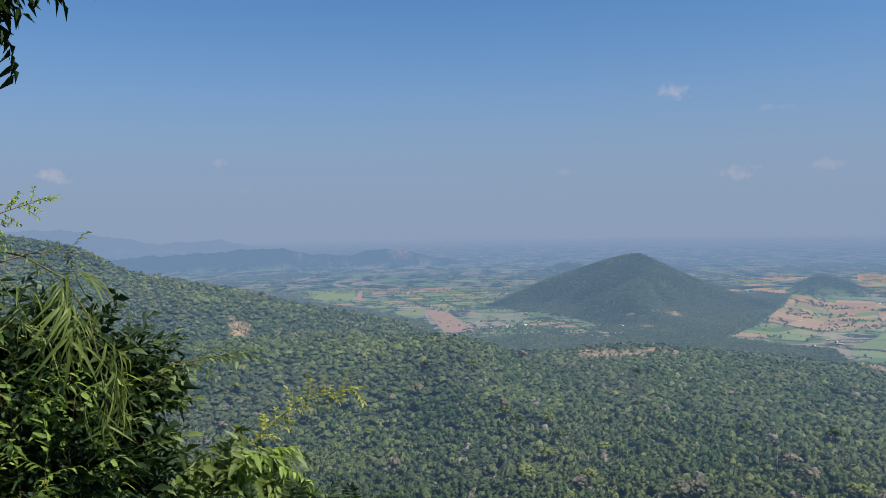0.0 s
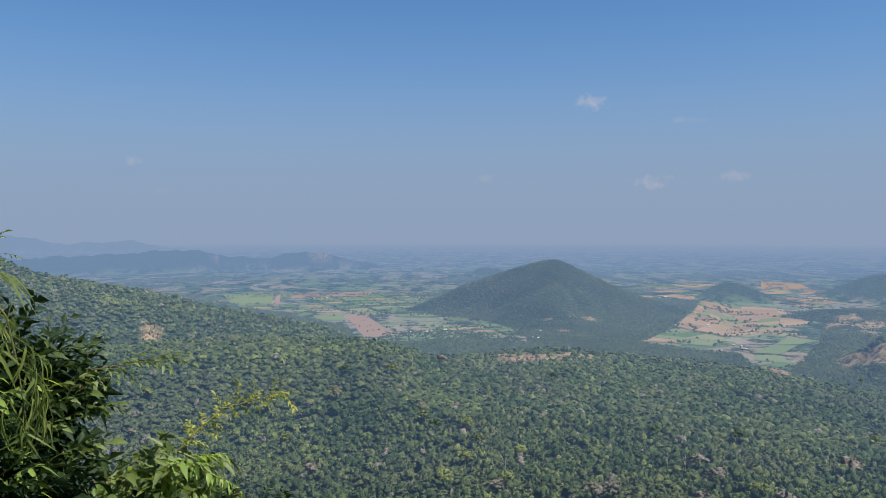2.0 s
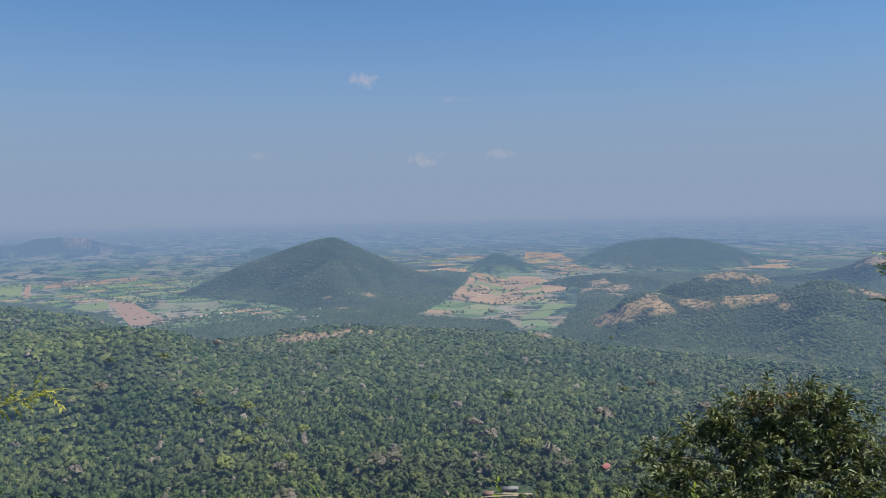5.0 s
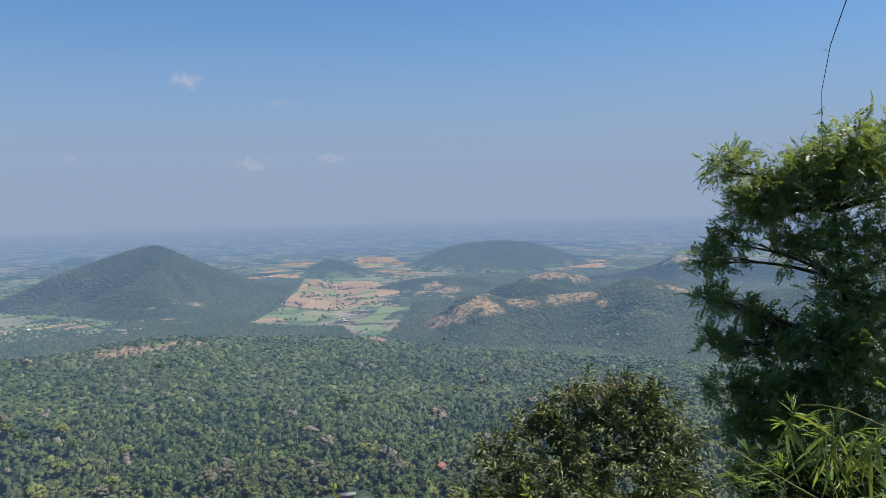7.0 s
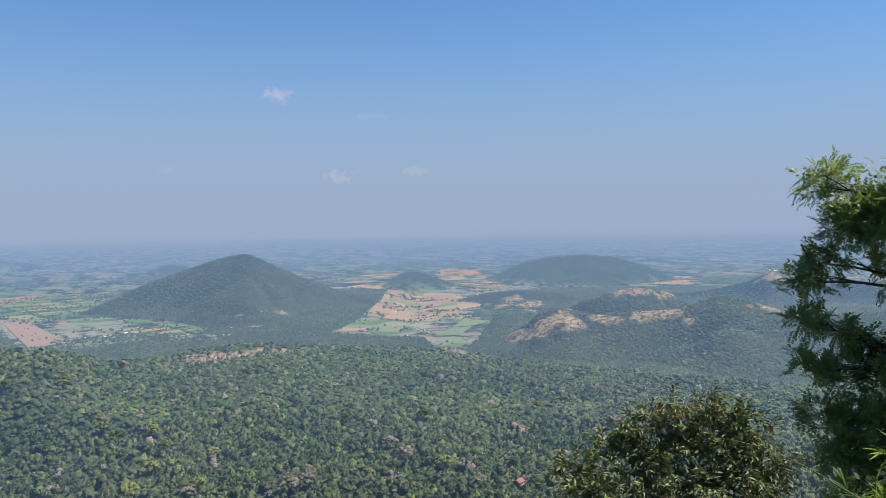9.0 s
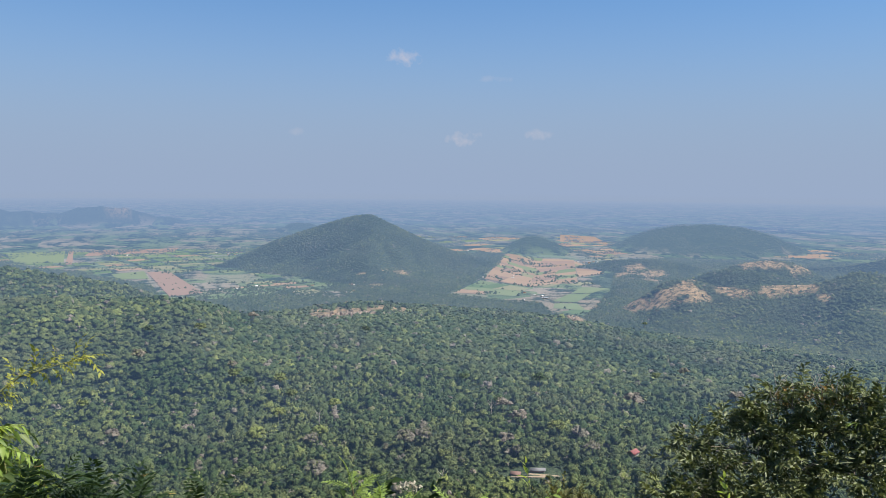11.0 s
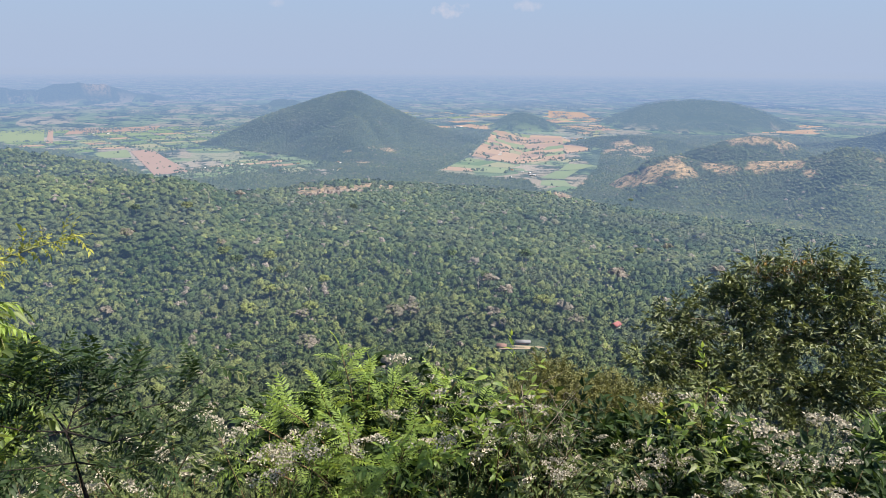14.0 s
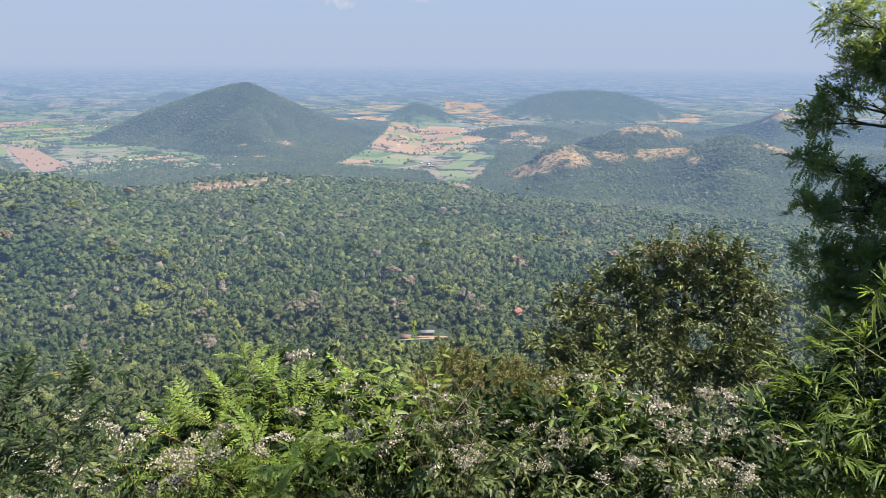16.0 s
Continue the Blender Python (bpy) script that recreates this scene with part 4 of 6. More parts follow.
dry = Buf()
for k in range(45):
    p = spot(42.2 + 5.6 * G1.random(), -13.7 + 0.45 * G1.normal(), 14)
    merged(dry, BROAD_SPRAYS[k % 5], aim(G1.normal(size=3), 0, 0.45, p - root))
part("dry_leaves", dry.mesh("dry_leaves", LEAF_DRY), g_tree, "dry yellow-brown leaves", kind="stuff")

# ---- brownish bushes on the slope
SMALL_SPRAYS = [leafy_twig(0.20, 12, 0.045, 0.5, 0.2, False, G1) for k in range(5)]
for az, el, d, masses in ((28.3, -30, 10.0, [(28.3, -22.9, 10, 0.30), (27.0, -24.8, 9.8, 0.34), (29.6, -24.9, 9.7, 0.34), (28.2, -27.2, 9.5, 0.4)]),
                          (32.7, -30, 10.3, [(32.6, -23.7, 10.3, 0.32), (31.3, -24.6, 10, 0.3), (34.2, -24.8, 10.1, 0.33), (32.8, -26.7, 9.8, 0.42)]),
                          (36.8, -30, 11.0, [(36.4, -24.3, 11, 0.36), (38.2, -25.4, 10.8, 0.38), (35.6, -26.6, 10.5, 0.4)])):
    root = on_ground(az, d)
    build_tree("bush", "dense olive-brown bush with small leaves on the slope", "bush", root, curve_points(root, spot(*masses[0][:3]), 0.05, 5), masses, SMALL_SPRAYS, 230, LEAF_BROWNISH, BARK, G1, 0.03, 12)


# ---- plants within reach of the viewpoint: sprays are parts of their own that share a few meshes
def stems_and_sprays(t, stems, meshes, name, g, per_stem, first=0.35, size=1.0, mat=STEM_GREEN, lift=0.25, radius=0.008, tip=True, stem_name="stem"):
    """Stems given as lists of world places; sprays stand off each stem in turn."""
    o = parent_place(t)
    for pts in stems:
        pts = [Vector(p) for p in pts]
        s = wood_part(stem_name, t, [(pts, radius, radius * 0.3)], mat, 5)
        for k in range(per_stem):
            u = first + (1 - first) * (k + 0.5 * g.random()) / per_stem
            x = min(u, 0.999) * (len(pts) - 1)
            i = int(x)
            p = pts[i].lerp(pts[i + 1], x - i)
            along = (pts[i + 1] - pts[i]).normalized()
            w = Vector(g.normal(size=3))
            side = (w - along * w.dot(along)).normalized()
            way = side + along * 0.5 + Vector((0, 0, lift))
            part(name, meshes[int(g.integers(len(meshes)))], s, at=aim(way, g.normal() * 0.4, size * (0.75 + 0.5 * g.random()), p - o))
        if tip:
            part(name, meshes[0], s, at=aim(pts[-1] - pts[-2], 0, size * 0.8, pts[-1] - o))


def meshes_of(bufs, name, mat):
    return [b.mesh(name, mat) for b in bufs]


G2 = np.random.default_rng(33)
PINNATE = meshes_of([pinnate_spray(0.27, 10, 0.05, True, G2) for k in range(4)], "feather_leaf", LEAF_BRIGHT)
PINNATE_DARK = meshes_of([pinnate_spray(0.23, 7, 0.060, True, G2) for k in range(4)], "feather_leaf", LEAF_SHADE)
TWIG_MID = meshes_of([leafy_twig(0.22, 9, 0.058, 0.45, 0.4, True, G2) for k in range(5)], "leafy_twig", LEAF_MID)
TWIG_WEED = meshes_of([leafy_twig(0.22, 9, 0.055, 0.42, 0.45, True, G2) for k in range(5)], "leafy_twig", LEAF_WEED)
TWIG_BRIGHT = meshes_of([leafy_twig(0.22, 8, 0.058, 0.5, 0.6, True, G2) for k in range(4)], "leafy_twig", LEAF_BRIGHT)
TWIG_TINY = meshes_of([leafy_twig(0.18, 14, 0.034, 0.5, 0.2, True, G2) for k in range(4)], "leafy_twig", LEAF_BRIGHT)
BAMBOO = meshes_of([bamboo_spray(0.24, 10, 0.17, 0.4, G2) for k in range(5)], "leaf_spray", LEAF_GREEN_BAMBOO)
BAMBOO_HANG = meshes_of([bamboo_spray(0.15, 7, 0.135, 0.8, G2) for k in range(5)], "leaf_spray", LEAF_BAMBOO)
HEADS = []
for k in range(3):
    sb, pb = flower_head(G2)
    HEADS.append((sb.mesh("flower_stalk", STEM_GREEN), pb.mesh("flower_tuft", PETAL)))


def fan_of_stems(az, r, tips, bow, n=6, lean=0.0):
    """Stems that rise from one root to tips given as azimuth, elevation, distance."""
    root = on_ground(az, r)
    return root, [curve_points(root + Vector((0.08 * G2.normal(), 0.08 * G2.normal(), 0)), spot(*t), bow, n) for t in tips]


# the bright feather-leaved shrub
root, stems = fan_of_stems(14, 4.3, [(12.5, -20.9, 4.6), (10.6, -23.0, 4.4), (14.6, -22.6, 4.7), (16.6, -23.0, 4.5), (19.3, -23.2, 4.6), (21.3, -22.9, 4.7), (23.6, -24.4, 4.6), (8.0, -24.2, 4.3), (5.8, -25.3, 4.2),
                                     (4.6, -27.5, 4.2), (18.0, -26.0, 4.0), (12.8, -26.3, 4.0), (22.0, -27.5, 4.2), (8.5, -28.0, 3.9), (16.0, -29, 3.7), (24.5, -26.0, 4.6)], 0.12)
SHADE_SPRAYS = [leafy_twig(0.22, 9, 0.07, 0.5, 0.35, False, G2) for k in range(4)]


def add_inner_shade(t, places, g):
    """Adds dense dark leaves inside a shrub; their colour stands in for its inner shade."""
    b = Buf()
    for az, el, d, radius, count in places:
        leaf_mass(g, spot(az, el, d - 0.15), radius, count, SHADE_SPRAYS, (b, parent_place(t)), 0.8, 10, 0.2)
    part("foliage", b.mesh("foliage", LEAF_SHADE), t, "dense dark leaves added in place of inner shade", kind="stuff")


shrub = place_empty("shrub", "bright green feather-leaved shrub below the viewpoint", "shrub", root, "")
stems_and_sprays(shrub, stems, PINNATE, "feather_leaf", G2, 30, 0.25, 0.68, STEM_BROWN, 0.05)
add_inner_shade(shrub, [(9.5, -26.0, 5.0, 0.2, 40), (13.5, -25.4, 5.1, 0.22, 45), (17.5, -25.8, 5.1, 0.22, 45), (21.5, -26.2, 5.1, 0.22, 45), (7.0, -28.6, 4.8, 0.24, 45), (11.5, -28.8, 4.8, 0.25, 50), (16.0, -29.0, 4.8, 0.25, 50), (20.5, -29.5, 4.8, 0.25, 50)], G2)

# the feathery shrub in shade, the shade put into its dark leaf and bark colours
root = on_ground(-6.0, 3.2)
fork = spot(-7.1, -24.0, 3.2)
boughs = [[(-9.6, -24.2, 3.2), (-7.0, -23.9, 3.2), (-3.0, -23.4, 3.2), (-0.1, -23.1, 3.2), (1.4, -22.3, 3.2), (3.0, -20.8, 3.2)], [(-7.1, -24.0, 3.2), (-4.4, -25.2, 3.15), (-0.3, -24.7, 3.15), (2.3, -23.8, 3.15)],
          [(-7.1, -24.0, 3.2), (-6.3, -22.4, 3.2), (-5.8, -20.9, 3.2), (-4.6, -19.9, 3.2)], [(-7.1, -24.0, 3.2), (-8.4, -21.6, 3.2), (-10.2, -19.9, 3.2), (-12.6, -18.8, 3.2)],
          [(-6.6, -22.9, 3.2), (-4.0, -21.9, 3.2), (-1.4, -21.4, 3.2)], [(-8.2, -22.0, 3.2), (-7.4, -20.4, 3.2), (-7.0, -19.4, 3.2)], [(-7.1, -24.0, 3.2), (-9.8, -23.4, 3.2), (-12.8, -22.0, 3.2), (-15.0, -21.4, 3.2)],
          [(-6.7, -26.0, 3.2), (-3.6, -27.0, 3.1), (-1.0, -26.6, 3.1)], [(-6.7, -26.0, 3.2), (-9.5, -25.8, 3.1), (-12.5, -25.4, 3.1)], [(-7.8, -22.6, 3.2), (-9.4, -21.0, 3.2), (-9.4, -19.6, 3.2)]]
stems = [[spot(*q) for q in bough] for bough in boughs]
shrub = place_empty("shrub", "feathery shrub with arching twigs, shade painted into its dark colours", "shrub", root, "")
wood_part("trunk", shrub, [([root, spot(-6.3, -28.3, 3.2), fork], 0.011, 0.006)], BARK_SHADE, 6)
stems_and_sprays(shrub, stems, PINNATE_DARK, "feather_leaf", G2, 19, 0.12, 0.62, BARK_SHADE, 0.05, 0.0035)


# white-flowered herbs: one built, then copied
def build_herb(name, label, root, height, g):
    t = place_empty(name, label, "wild flower", root, "white-flowered herbs")
    o = Vector(root)
    for k in range(6):
        tip = o + Vector((0.27 * g.normal(), 0.27 * g.normal(), height * (0.72 + 0.3 * g.random())))
        s = wood_part("stem", t, [(curve_points(o, tip, 0.04, 6), 0.005, 0.002)], STEM_BROWN, 4)
        for j in range(5):
            p = o.lerp(tip, 0.45 + 0.1 * j)
            part("leafy_twig", TWIG_WEED[(k + j) % 5], s, at=aim((g.normal(), g.normal(), 0.2), 0, 0.55, p - o))
        for j in range(2 + k % 2):
            p = tip + Vector((0.07 * g.normal(), 0.07 * g.normal(), 0.04 * g.normal() - 0.03))
            st, tuft = HEADS[(k + j) % 3]
            head = part("flower_head", st, s, "loose white flower head", at=Matrix.Translation(p - o) @ Euler((0.3 * g.normal(), 0.3 * g.normal(), 6.28 * g.random())).to_matrix().to_4x4())
            part("flower_tuft", tuft, head)
    return t


HERB = build_herb("flowering_herb", "weedy herb with loose white flower heads", on_ground(45, 4.6), 1.02, G2)
for az, r, s in ((43.2, 4.8, 1.02), (47.4, 4.6, 0.92), (50.0, 4.8, 1.0), (41.2, 4.2, 0.75), (36.0, 3.9, 0.62), (32.8, 3.9, 0.62), (30.4, 4.0, 0.62), (17.5, 4.7, 1.08),
                 (5.2, 4.3, 0.85), (9.0, 3.8, 0.75), (21.5, 3.8, 0.8), (24.4, 4.0, 0.8), (45.0, 3.8, 0.65), (48.6, 3.8, 0.7), (1.0, 4.2, 0.7), (-9.0, 4.0, 0.75), (-6.5, 3.7, 0.6), (-3.0, 3.9, 0.65), (6.5, 3.6, 0.7), (14.5, 3.7, 0.7), (28.0, 3.7, 0.62), (39.0, 3.8, 0.62)):
    copy_thing(HERB, Matrix.Translation(on_ground(az, r)) @ Matrix.Rotation(G2.random() * 6.28, 4, "Z") @ Matrix.Diagonal((s, s, s, 1)))

# low leafy weeds along the edge
for az, r, tips in ((28, 4.0, [(26.0, -26.5, 4.2), (28.5, -26.0, 4.4), (30.5, -27.0, 4.2), (32.5, -28.0, 4.0), (27, -29.0, 3.8), (30, -30.0, 3.7), (25.3, -23.3, 4.6)]),
                    (38, 4.2, [(35.0, -28.0, 4.2), (37.5, -27.0, 4.4), (40.0, -21.9, 4.8), (39.8, -26.5, 4.4), (42.0, -27.5, 4.2), (36.5, -30.0, 3.9), (40.5, -30, 3.9)]),
                    (47, 4.2, [(44.5, -27.0, 4.2), (46.5, -26.5, 4.4), (48.5, -27.5, 4.2), (50.5, -28.5, 4.0), (46.0, -30, 3.9), (49.3, -30.5, 3.8)]),
                    (-3, 4.2, [(-6.0, -26.0, 4.2), (-2.0, -25.5, 4.2), (1.0, -26.5, 4.1), (-10.0, -25.0, 4.2)])):
    root, stems = fan_of_stems(az, r, tips, 0.08)
    weed = place_empty("weed", "leafy green weed at the edge of the slope", "weed", root, "weeds along the edge")
    stems_and_sprays(weed, stems, TWIG_WEED, "leafy_twig", G2, 12, 0.25, 0.85, STEM_BROWN)
    if az > 0:
        add_inner_shade(weed, [(az - 3.2, -28.0, 5.0, 0.22, 45), (az + 0.5, -27.5, 5.1, 0.22, 45), (az + 4.0, -28.0, 5.0, 0.22, 45), (az, -31.0, 4.7, 0.26, 45)], G2)

# broad-leaved climbers that stand up among the weeds
TWIG_BROAD = meshes_of([leafy_twig(0.28, 7, 0.092, 0.48, 0.35, True, G2) for k in range(3)], "leafy_twig", LEAF_BRIGHT)
for az, r, tips in ((25.5, 4.2, [(25.6, -21.4, 4.3), (27.2, -24.5, 4.2), (22.8, -26.0, 4.0)]), (40.0, 4.3, [(39.6, -21.2, 4.6), (37.4, -25.2, 4.3), (42.0, -25.0, 4.4)]), (18.0, 3.9, [(19.0, -26.5, 3.9), (21.0, -25.0, 4.0), (16.5, -28.0, 3.7)])):
    root, stems = fan_of_stems(az, r, tips, 0.06)
    climber = place_empty("climber", "broad-leaved green climber rising over the weeds", "vine", root, "climbers among the weeds")
    stems_and_sprays(climber, stems, TWIG_BROAD, "leafy_twig", G2, 5, 0.45, 0.7, STEM_GREEN, 0.2, 0.005)

# a tangle of dry brown twigs among the weeds
root = on_ground(28.6, 4.6)
tangle = place_empty("dry_shrub", "leafless tangle of thin grey-brown twigs", "shrub", root, "")
for k in range(34):
    a = root + Vector((0.22 * G2.normal(), 0.22 * G2.normal(), 0.1))
    b = spot(28.6 + 2.2 * G2.normal(), -25.6 + 1.6 * G2.normal(), 4.5 + 0.2 * G2.normal())
    wood_part("twig", tangle, [([a, a.lerp(b, 0.5) + Vector((0.12 * G2.normal(), 0.12 * G2.normal(), 0.1)), b, b + Vector((0.16 * G2.normal(), 0.1 * G2.normal(), -0.05 + 0.12 * G2.normal()))], 0.004, 0.0012)], BARK_MID, 3)

# bamboo at the far end of the edge
root, stems = fan_of_stems(58, 5.2, [(55.0, -18.0, 5.6), (57.6, -14.8, 5.8), (60.0, -15.2, 5.8), (52.6, -20.8, 5.4), (54.5, -22.0, 5.2), (57.0, -18.5, 5.5), (60.5, -19, 5.4), (58.0, -22.5, 5.2), (52.2, -24.5, 5.1), (55.5, -25.5, 5.0), (62.5, -16, 5.7), (64.5, -19.0, 5.6), (60.5, -25.0, 5.0), (66, -16, 5.9)], 0.25)
bamboo = place_empty("bamboo", "leafy green bamboo clump on the slope edge", "bamboo", root, "")
stems_and_sprays(bamboo, stems, BAMBOO, "leaf_spray", G2, 22, 0.25, 0.74, STEM_GREEN, 0.1)
add_inner_shade(bamboo, [(55.5, -21, 6.0, 0.35, 70), (59, -19.5, 6.1, 0.4, 80), (62.5, -20, 6.1, 0.4, 80), (57, -25, 5.7, 0.4, 80), (61, -24.5, 5.8, 0.4, 80), (54, -26, 5.5, 0.35, 60)], G2)
arch = [spot(62, -22, 5.2), spot(59, -19.3, 5.2), spot(56.2, -18.0, 5.2), spot(52.9, -16.4, 5.2), spot(50.2, -15.3, 5.2), spot(47.7, -14.9, 5.2)]
wood_part("cane", bamboo, [(arch, 0.007, 0.002)], STEM_GREEN, 5)
for u, way in ((3, (-1, 0, 0.4)), (4, (-1, 0, 0.6)), (5, (-1, 0.2, 0.1))):
    part("leaf_spray", BAMBOO[u % 5], bamboo, at=aim(way, 0, 0.3, arch[u] - root))
arch = [spot(68, -17.5, 3.6), spot(63, -14.5, 3.6), spot(60.8, -13.7, 3.6), spot(59.3, -13.5, 3.6), spot(58.0, -13.6, 3.6)]
wood_part("cane", bamboo, [(arch, 0.005, 0.002)], STEM_GREEN, 5)
for k in range(6):
    part("leaf_spray", BAMBOO_HANG[k % 5], bamboo, at=aim((-0.8 + 0.2 * k, 0.1 * G2.normal(), -0.5), 0.2 * G2.normal(), 1.1, arch[1].lerp(arch[4], k / 5) - root))

# the hanging shoot of a climbing cane
shoot = place_empty("hanging_shoot", "thin dark cane shoot hanging from above", "vine", spot(61.5, 20, 4.0), "")
wood_part("stem", shoot, [([spot(61.5, 20, 4.0), spot(60.7, 12.2, 4.0), spot(59.8, 9.6, 4.0), spot(59.3, 6.8, 4.0), spot(59.3, 4.5, 4.0), spot(59.4, 1.5, 4.0)], 0.003, 0.001)], BARK, 4)
part("leaf", BAMBOO_HANG[0], shoot, at=aim((0.05, 0, -1), 0, 0.25, spot(59.3, 6.0, 4.0) - Vector(shoot.location)))
part("leaf", BAMBOO_HANG[1], shoot, at=aim((-0.6, 0, 0.2), 0, 0.2, spot(59.7, 9.2, 4.0) - Vector(shoot.location)))

# ---- the thicket at the near end: bamboo, shrub and climbing vine
root = on_ground(-31, 3.4)
canes = [[root, spot(-32, -4, 3.6), spot(-29.3, -0.8, 3.5), spot(-26.5, -1.5, 3.4), spot(-24.2, -3.0, 3.3), spot(-22.6, -5.6, 3.2), spot(-22.0, -8.8, 3.2), spot(-21.6, -12.0, 3.2)],
         [root, spot(-33, -5, 3.6), spot(-31, -1.0, 3.6), spot(-28.5, -2.0, 3.5), spot(-27.0, -4.5, 3.4)],
         [root, spot(-34, -6, 3.5), spot(-31.5, -3.5, 3.5), spot(-29.5, -6.0, 3.4), spot(-28.6, -9.0, 3.3)],
         [root, spot(-30, -8, 3.5), spot(-27, -5.5, 3.4), spot(-25.2, -6.8, 3.4), spot(-24.6, -9.0, 3.3)]]
bamboo = place_empty("bamboo", "drooping yellow-green bamboo with hanging leaf sprays", "bamboo", root, "")
stems_and_sprays(bamboo, canes, BAMBOO_HANG, "leaf_spray", G2, 4, 0.5, 0.6, STEM_GREEN, -0.4)
stems_and_sprays(bamboo, canes[:1], BAMBOO_HANG, "leaf_spray", G2, 16, 0.5, 0.85, STEM_GREEN, -0.7)

root, stems = fan_of_stems(-25, 3.7, [(-27.5, -6.5, 3.8), (-25.0, -7.4, 3.8), (-22.3, -7.6, 3.8), (-20.5, -8.4, 3.8), (-18.6, -9.3, 3.8), (-24.0, -9.5, 3.7), (-21.5, -10.5, 3.7), (-27.0, -10.0, 3.7), (-30.0, -9.5, 3.7), (-19.6, -12.0, 3.7),
                                      (-23.5, -13.0, 3.6), (-27.0, -14.0, 3.6), (-30.0, -14.0, 3.6), (-20.6, -14.6, 3.6), (-24.0, -16.5, 3.5), (-28.0, -17.5, 3.5), (-20.0, -17.0, 3.6), (-32.0, -6.0, 3.8)], 0.12)
shrub = place_empty("shrub", "dense green broad-leaved shrub overgrown with vines", "shrub", root, "")
stems_and_sprays(shrub, stems, TWIG_MID, "leafy_twig", G2, 16, 0.45, 1.0, STEM_BROWN)
FILL_SPRAYS = [leafy_twig(0.22, 9, 0.068, 0.45, 0.35, False, G2) for k in range(5)]
# dark leaves fill the shrub in place of the shade inside it
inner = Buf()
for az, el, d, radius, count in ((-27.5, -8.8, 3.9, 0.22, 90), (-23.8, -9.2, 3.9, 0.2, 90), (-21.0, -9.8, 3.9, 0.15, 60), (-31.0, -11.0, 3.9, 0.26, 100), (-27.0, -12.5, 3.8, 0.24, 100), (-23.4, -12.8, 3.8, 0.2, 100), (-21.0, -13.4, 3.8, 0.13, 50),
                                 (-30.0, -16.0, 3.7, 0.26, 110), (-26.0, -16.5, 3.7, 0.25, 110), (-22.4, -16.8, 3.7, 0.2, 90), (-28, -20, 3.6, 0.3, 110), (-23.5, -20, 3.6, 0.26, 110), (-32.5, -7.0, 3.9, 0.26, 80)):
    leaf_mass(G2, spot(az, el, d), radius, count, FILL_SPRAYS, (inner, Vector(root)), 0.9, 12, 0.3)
part("foliage", inner.mesh("foliage", LEAF_SHADE), shrub, kind="stuff")
wood_part("stem", shrub, [([stems[4][-2], spot(-18, -9.3, 3.8), spot(-15.6, -9.0, 3.8), spot(-13.2, -8.6, 3.8)], 0.006, 0.002)], STEM_BROWN, 4)
for k in range(14):
    part("leafy_twig", TWIG_MID[k % 5], shrub, at=aim((0.7, 0.2 * G2.normal(), 0.25 * G2.normal()), 0, 0.62, spot(-19 + 5.6 * k / 13, -9.4 + 0.7 * k / 13, 3.8) - root))

# bright sprays added over the shrub to stand in for its lit leaves
root, stems = fan_of_stems(-27, 3.2, [(-28.2, -7.2, 3.55), (-25.6, -8.6, 3.5), (-23.6, -10.2, 3.5), (-27.4, -11.4, 3.4), (-30.4, -10.2, 3.4), (-22.6, -13.2, 3.5), (-25.4, -14.8, 3.3), (-29.4, -15.0, 3.3)], 0.1)
climber = place_empty("climber", "yellow-green sprays over the dense shrub, added as its lit leaves", "vine", root, "")
stems_and_sprays(climber, stems, TWIG_BRIGHT, "leafy_twig", G2, 14, 0.5, 0.8, STEM_BROWN, 0.1, 0.004)

root = on_ground(-16, 3.9)
vine_path = [[root, spot(-20, -18.3, 4.0), spot(-17.5, -16.3, 4.0), spot(-14.3, -16.7, 4.0), spot(-12.0, -15.9, 4.0)],
             [root, spot(-17, -19.3, 4.0), spot(-14, -18.3, 4.0), spot(-11.5, -17.5, 4.0), spot(-10.3, -19.5, 4.0)],
             [root, spot(-20, -20.3, 4.0), spot(-17, -18.3, 4.0), spot(-15.0, -19.8, 4.0), spot(-13.5, -20.8, 4.0)],
             [root, spot(-14, -21.3, 4.0), spot(-12, -19.3, 4.0), spot(-11.0, -20.8, 4.0), spot(-10.2, -22.8, 4.0)]]
vine = place_empty("vine", "climbing vine with bright hanging leaves over branches", "vine", root, "")
stems_and_sprays(vine, vine_path, TWIG_BRIGHT, "leafy_twig", G2, 22, 0.42, 0.9, STEM_BROWN, -0.35)
inner = Buf()
VINE_SPRAYS = [leafy_twig(0.2, 8, 0.062, 0.5, 0.6, False, G2) for k in range(4)]
for az, el, radius, count in ((-18.5, -19.2, 0.16, 30), (-16.0, -18.8, 0.17, 36), (-13.6, -18.6, 0.16, 36), (-11.8, -18.4, 0.13, 30), (-12.5, -20.8, 0.18, 36), (-15.5, -21.4, 0.2, 36), (-10.9, -20.6, 0.12, 24), (-18.5, -22.1, 0.2, 36), (-12.0, -23.6, 0.16, 24)):
    leaf_mass(G2, spot(az, el, 4.05), radius, count, VINE_SPRAYS, (inner, Vector(root)), 1.0, 9, 0.5)
part("foliage", inner.mesh("foliage", LEAF_MID), vine, kind="stuff")
shoot_path = [spot(-12.4, -15.0, 4.0), spot(-11.0, -13.6, 4.0), spot(-9.3, -12.4, 4.0), spot(-7.3, -11.9, 4.0), spot(-5.2, -11.5, 4.0)]
TWIG_YOUNG = meshes_of([leafy_twig(0.16, 11, 0.045, 0.5, 0.25, True, G2) for k in range(3)], "leafy_twig", LEAF_YOUNG)
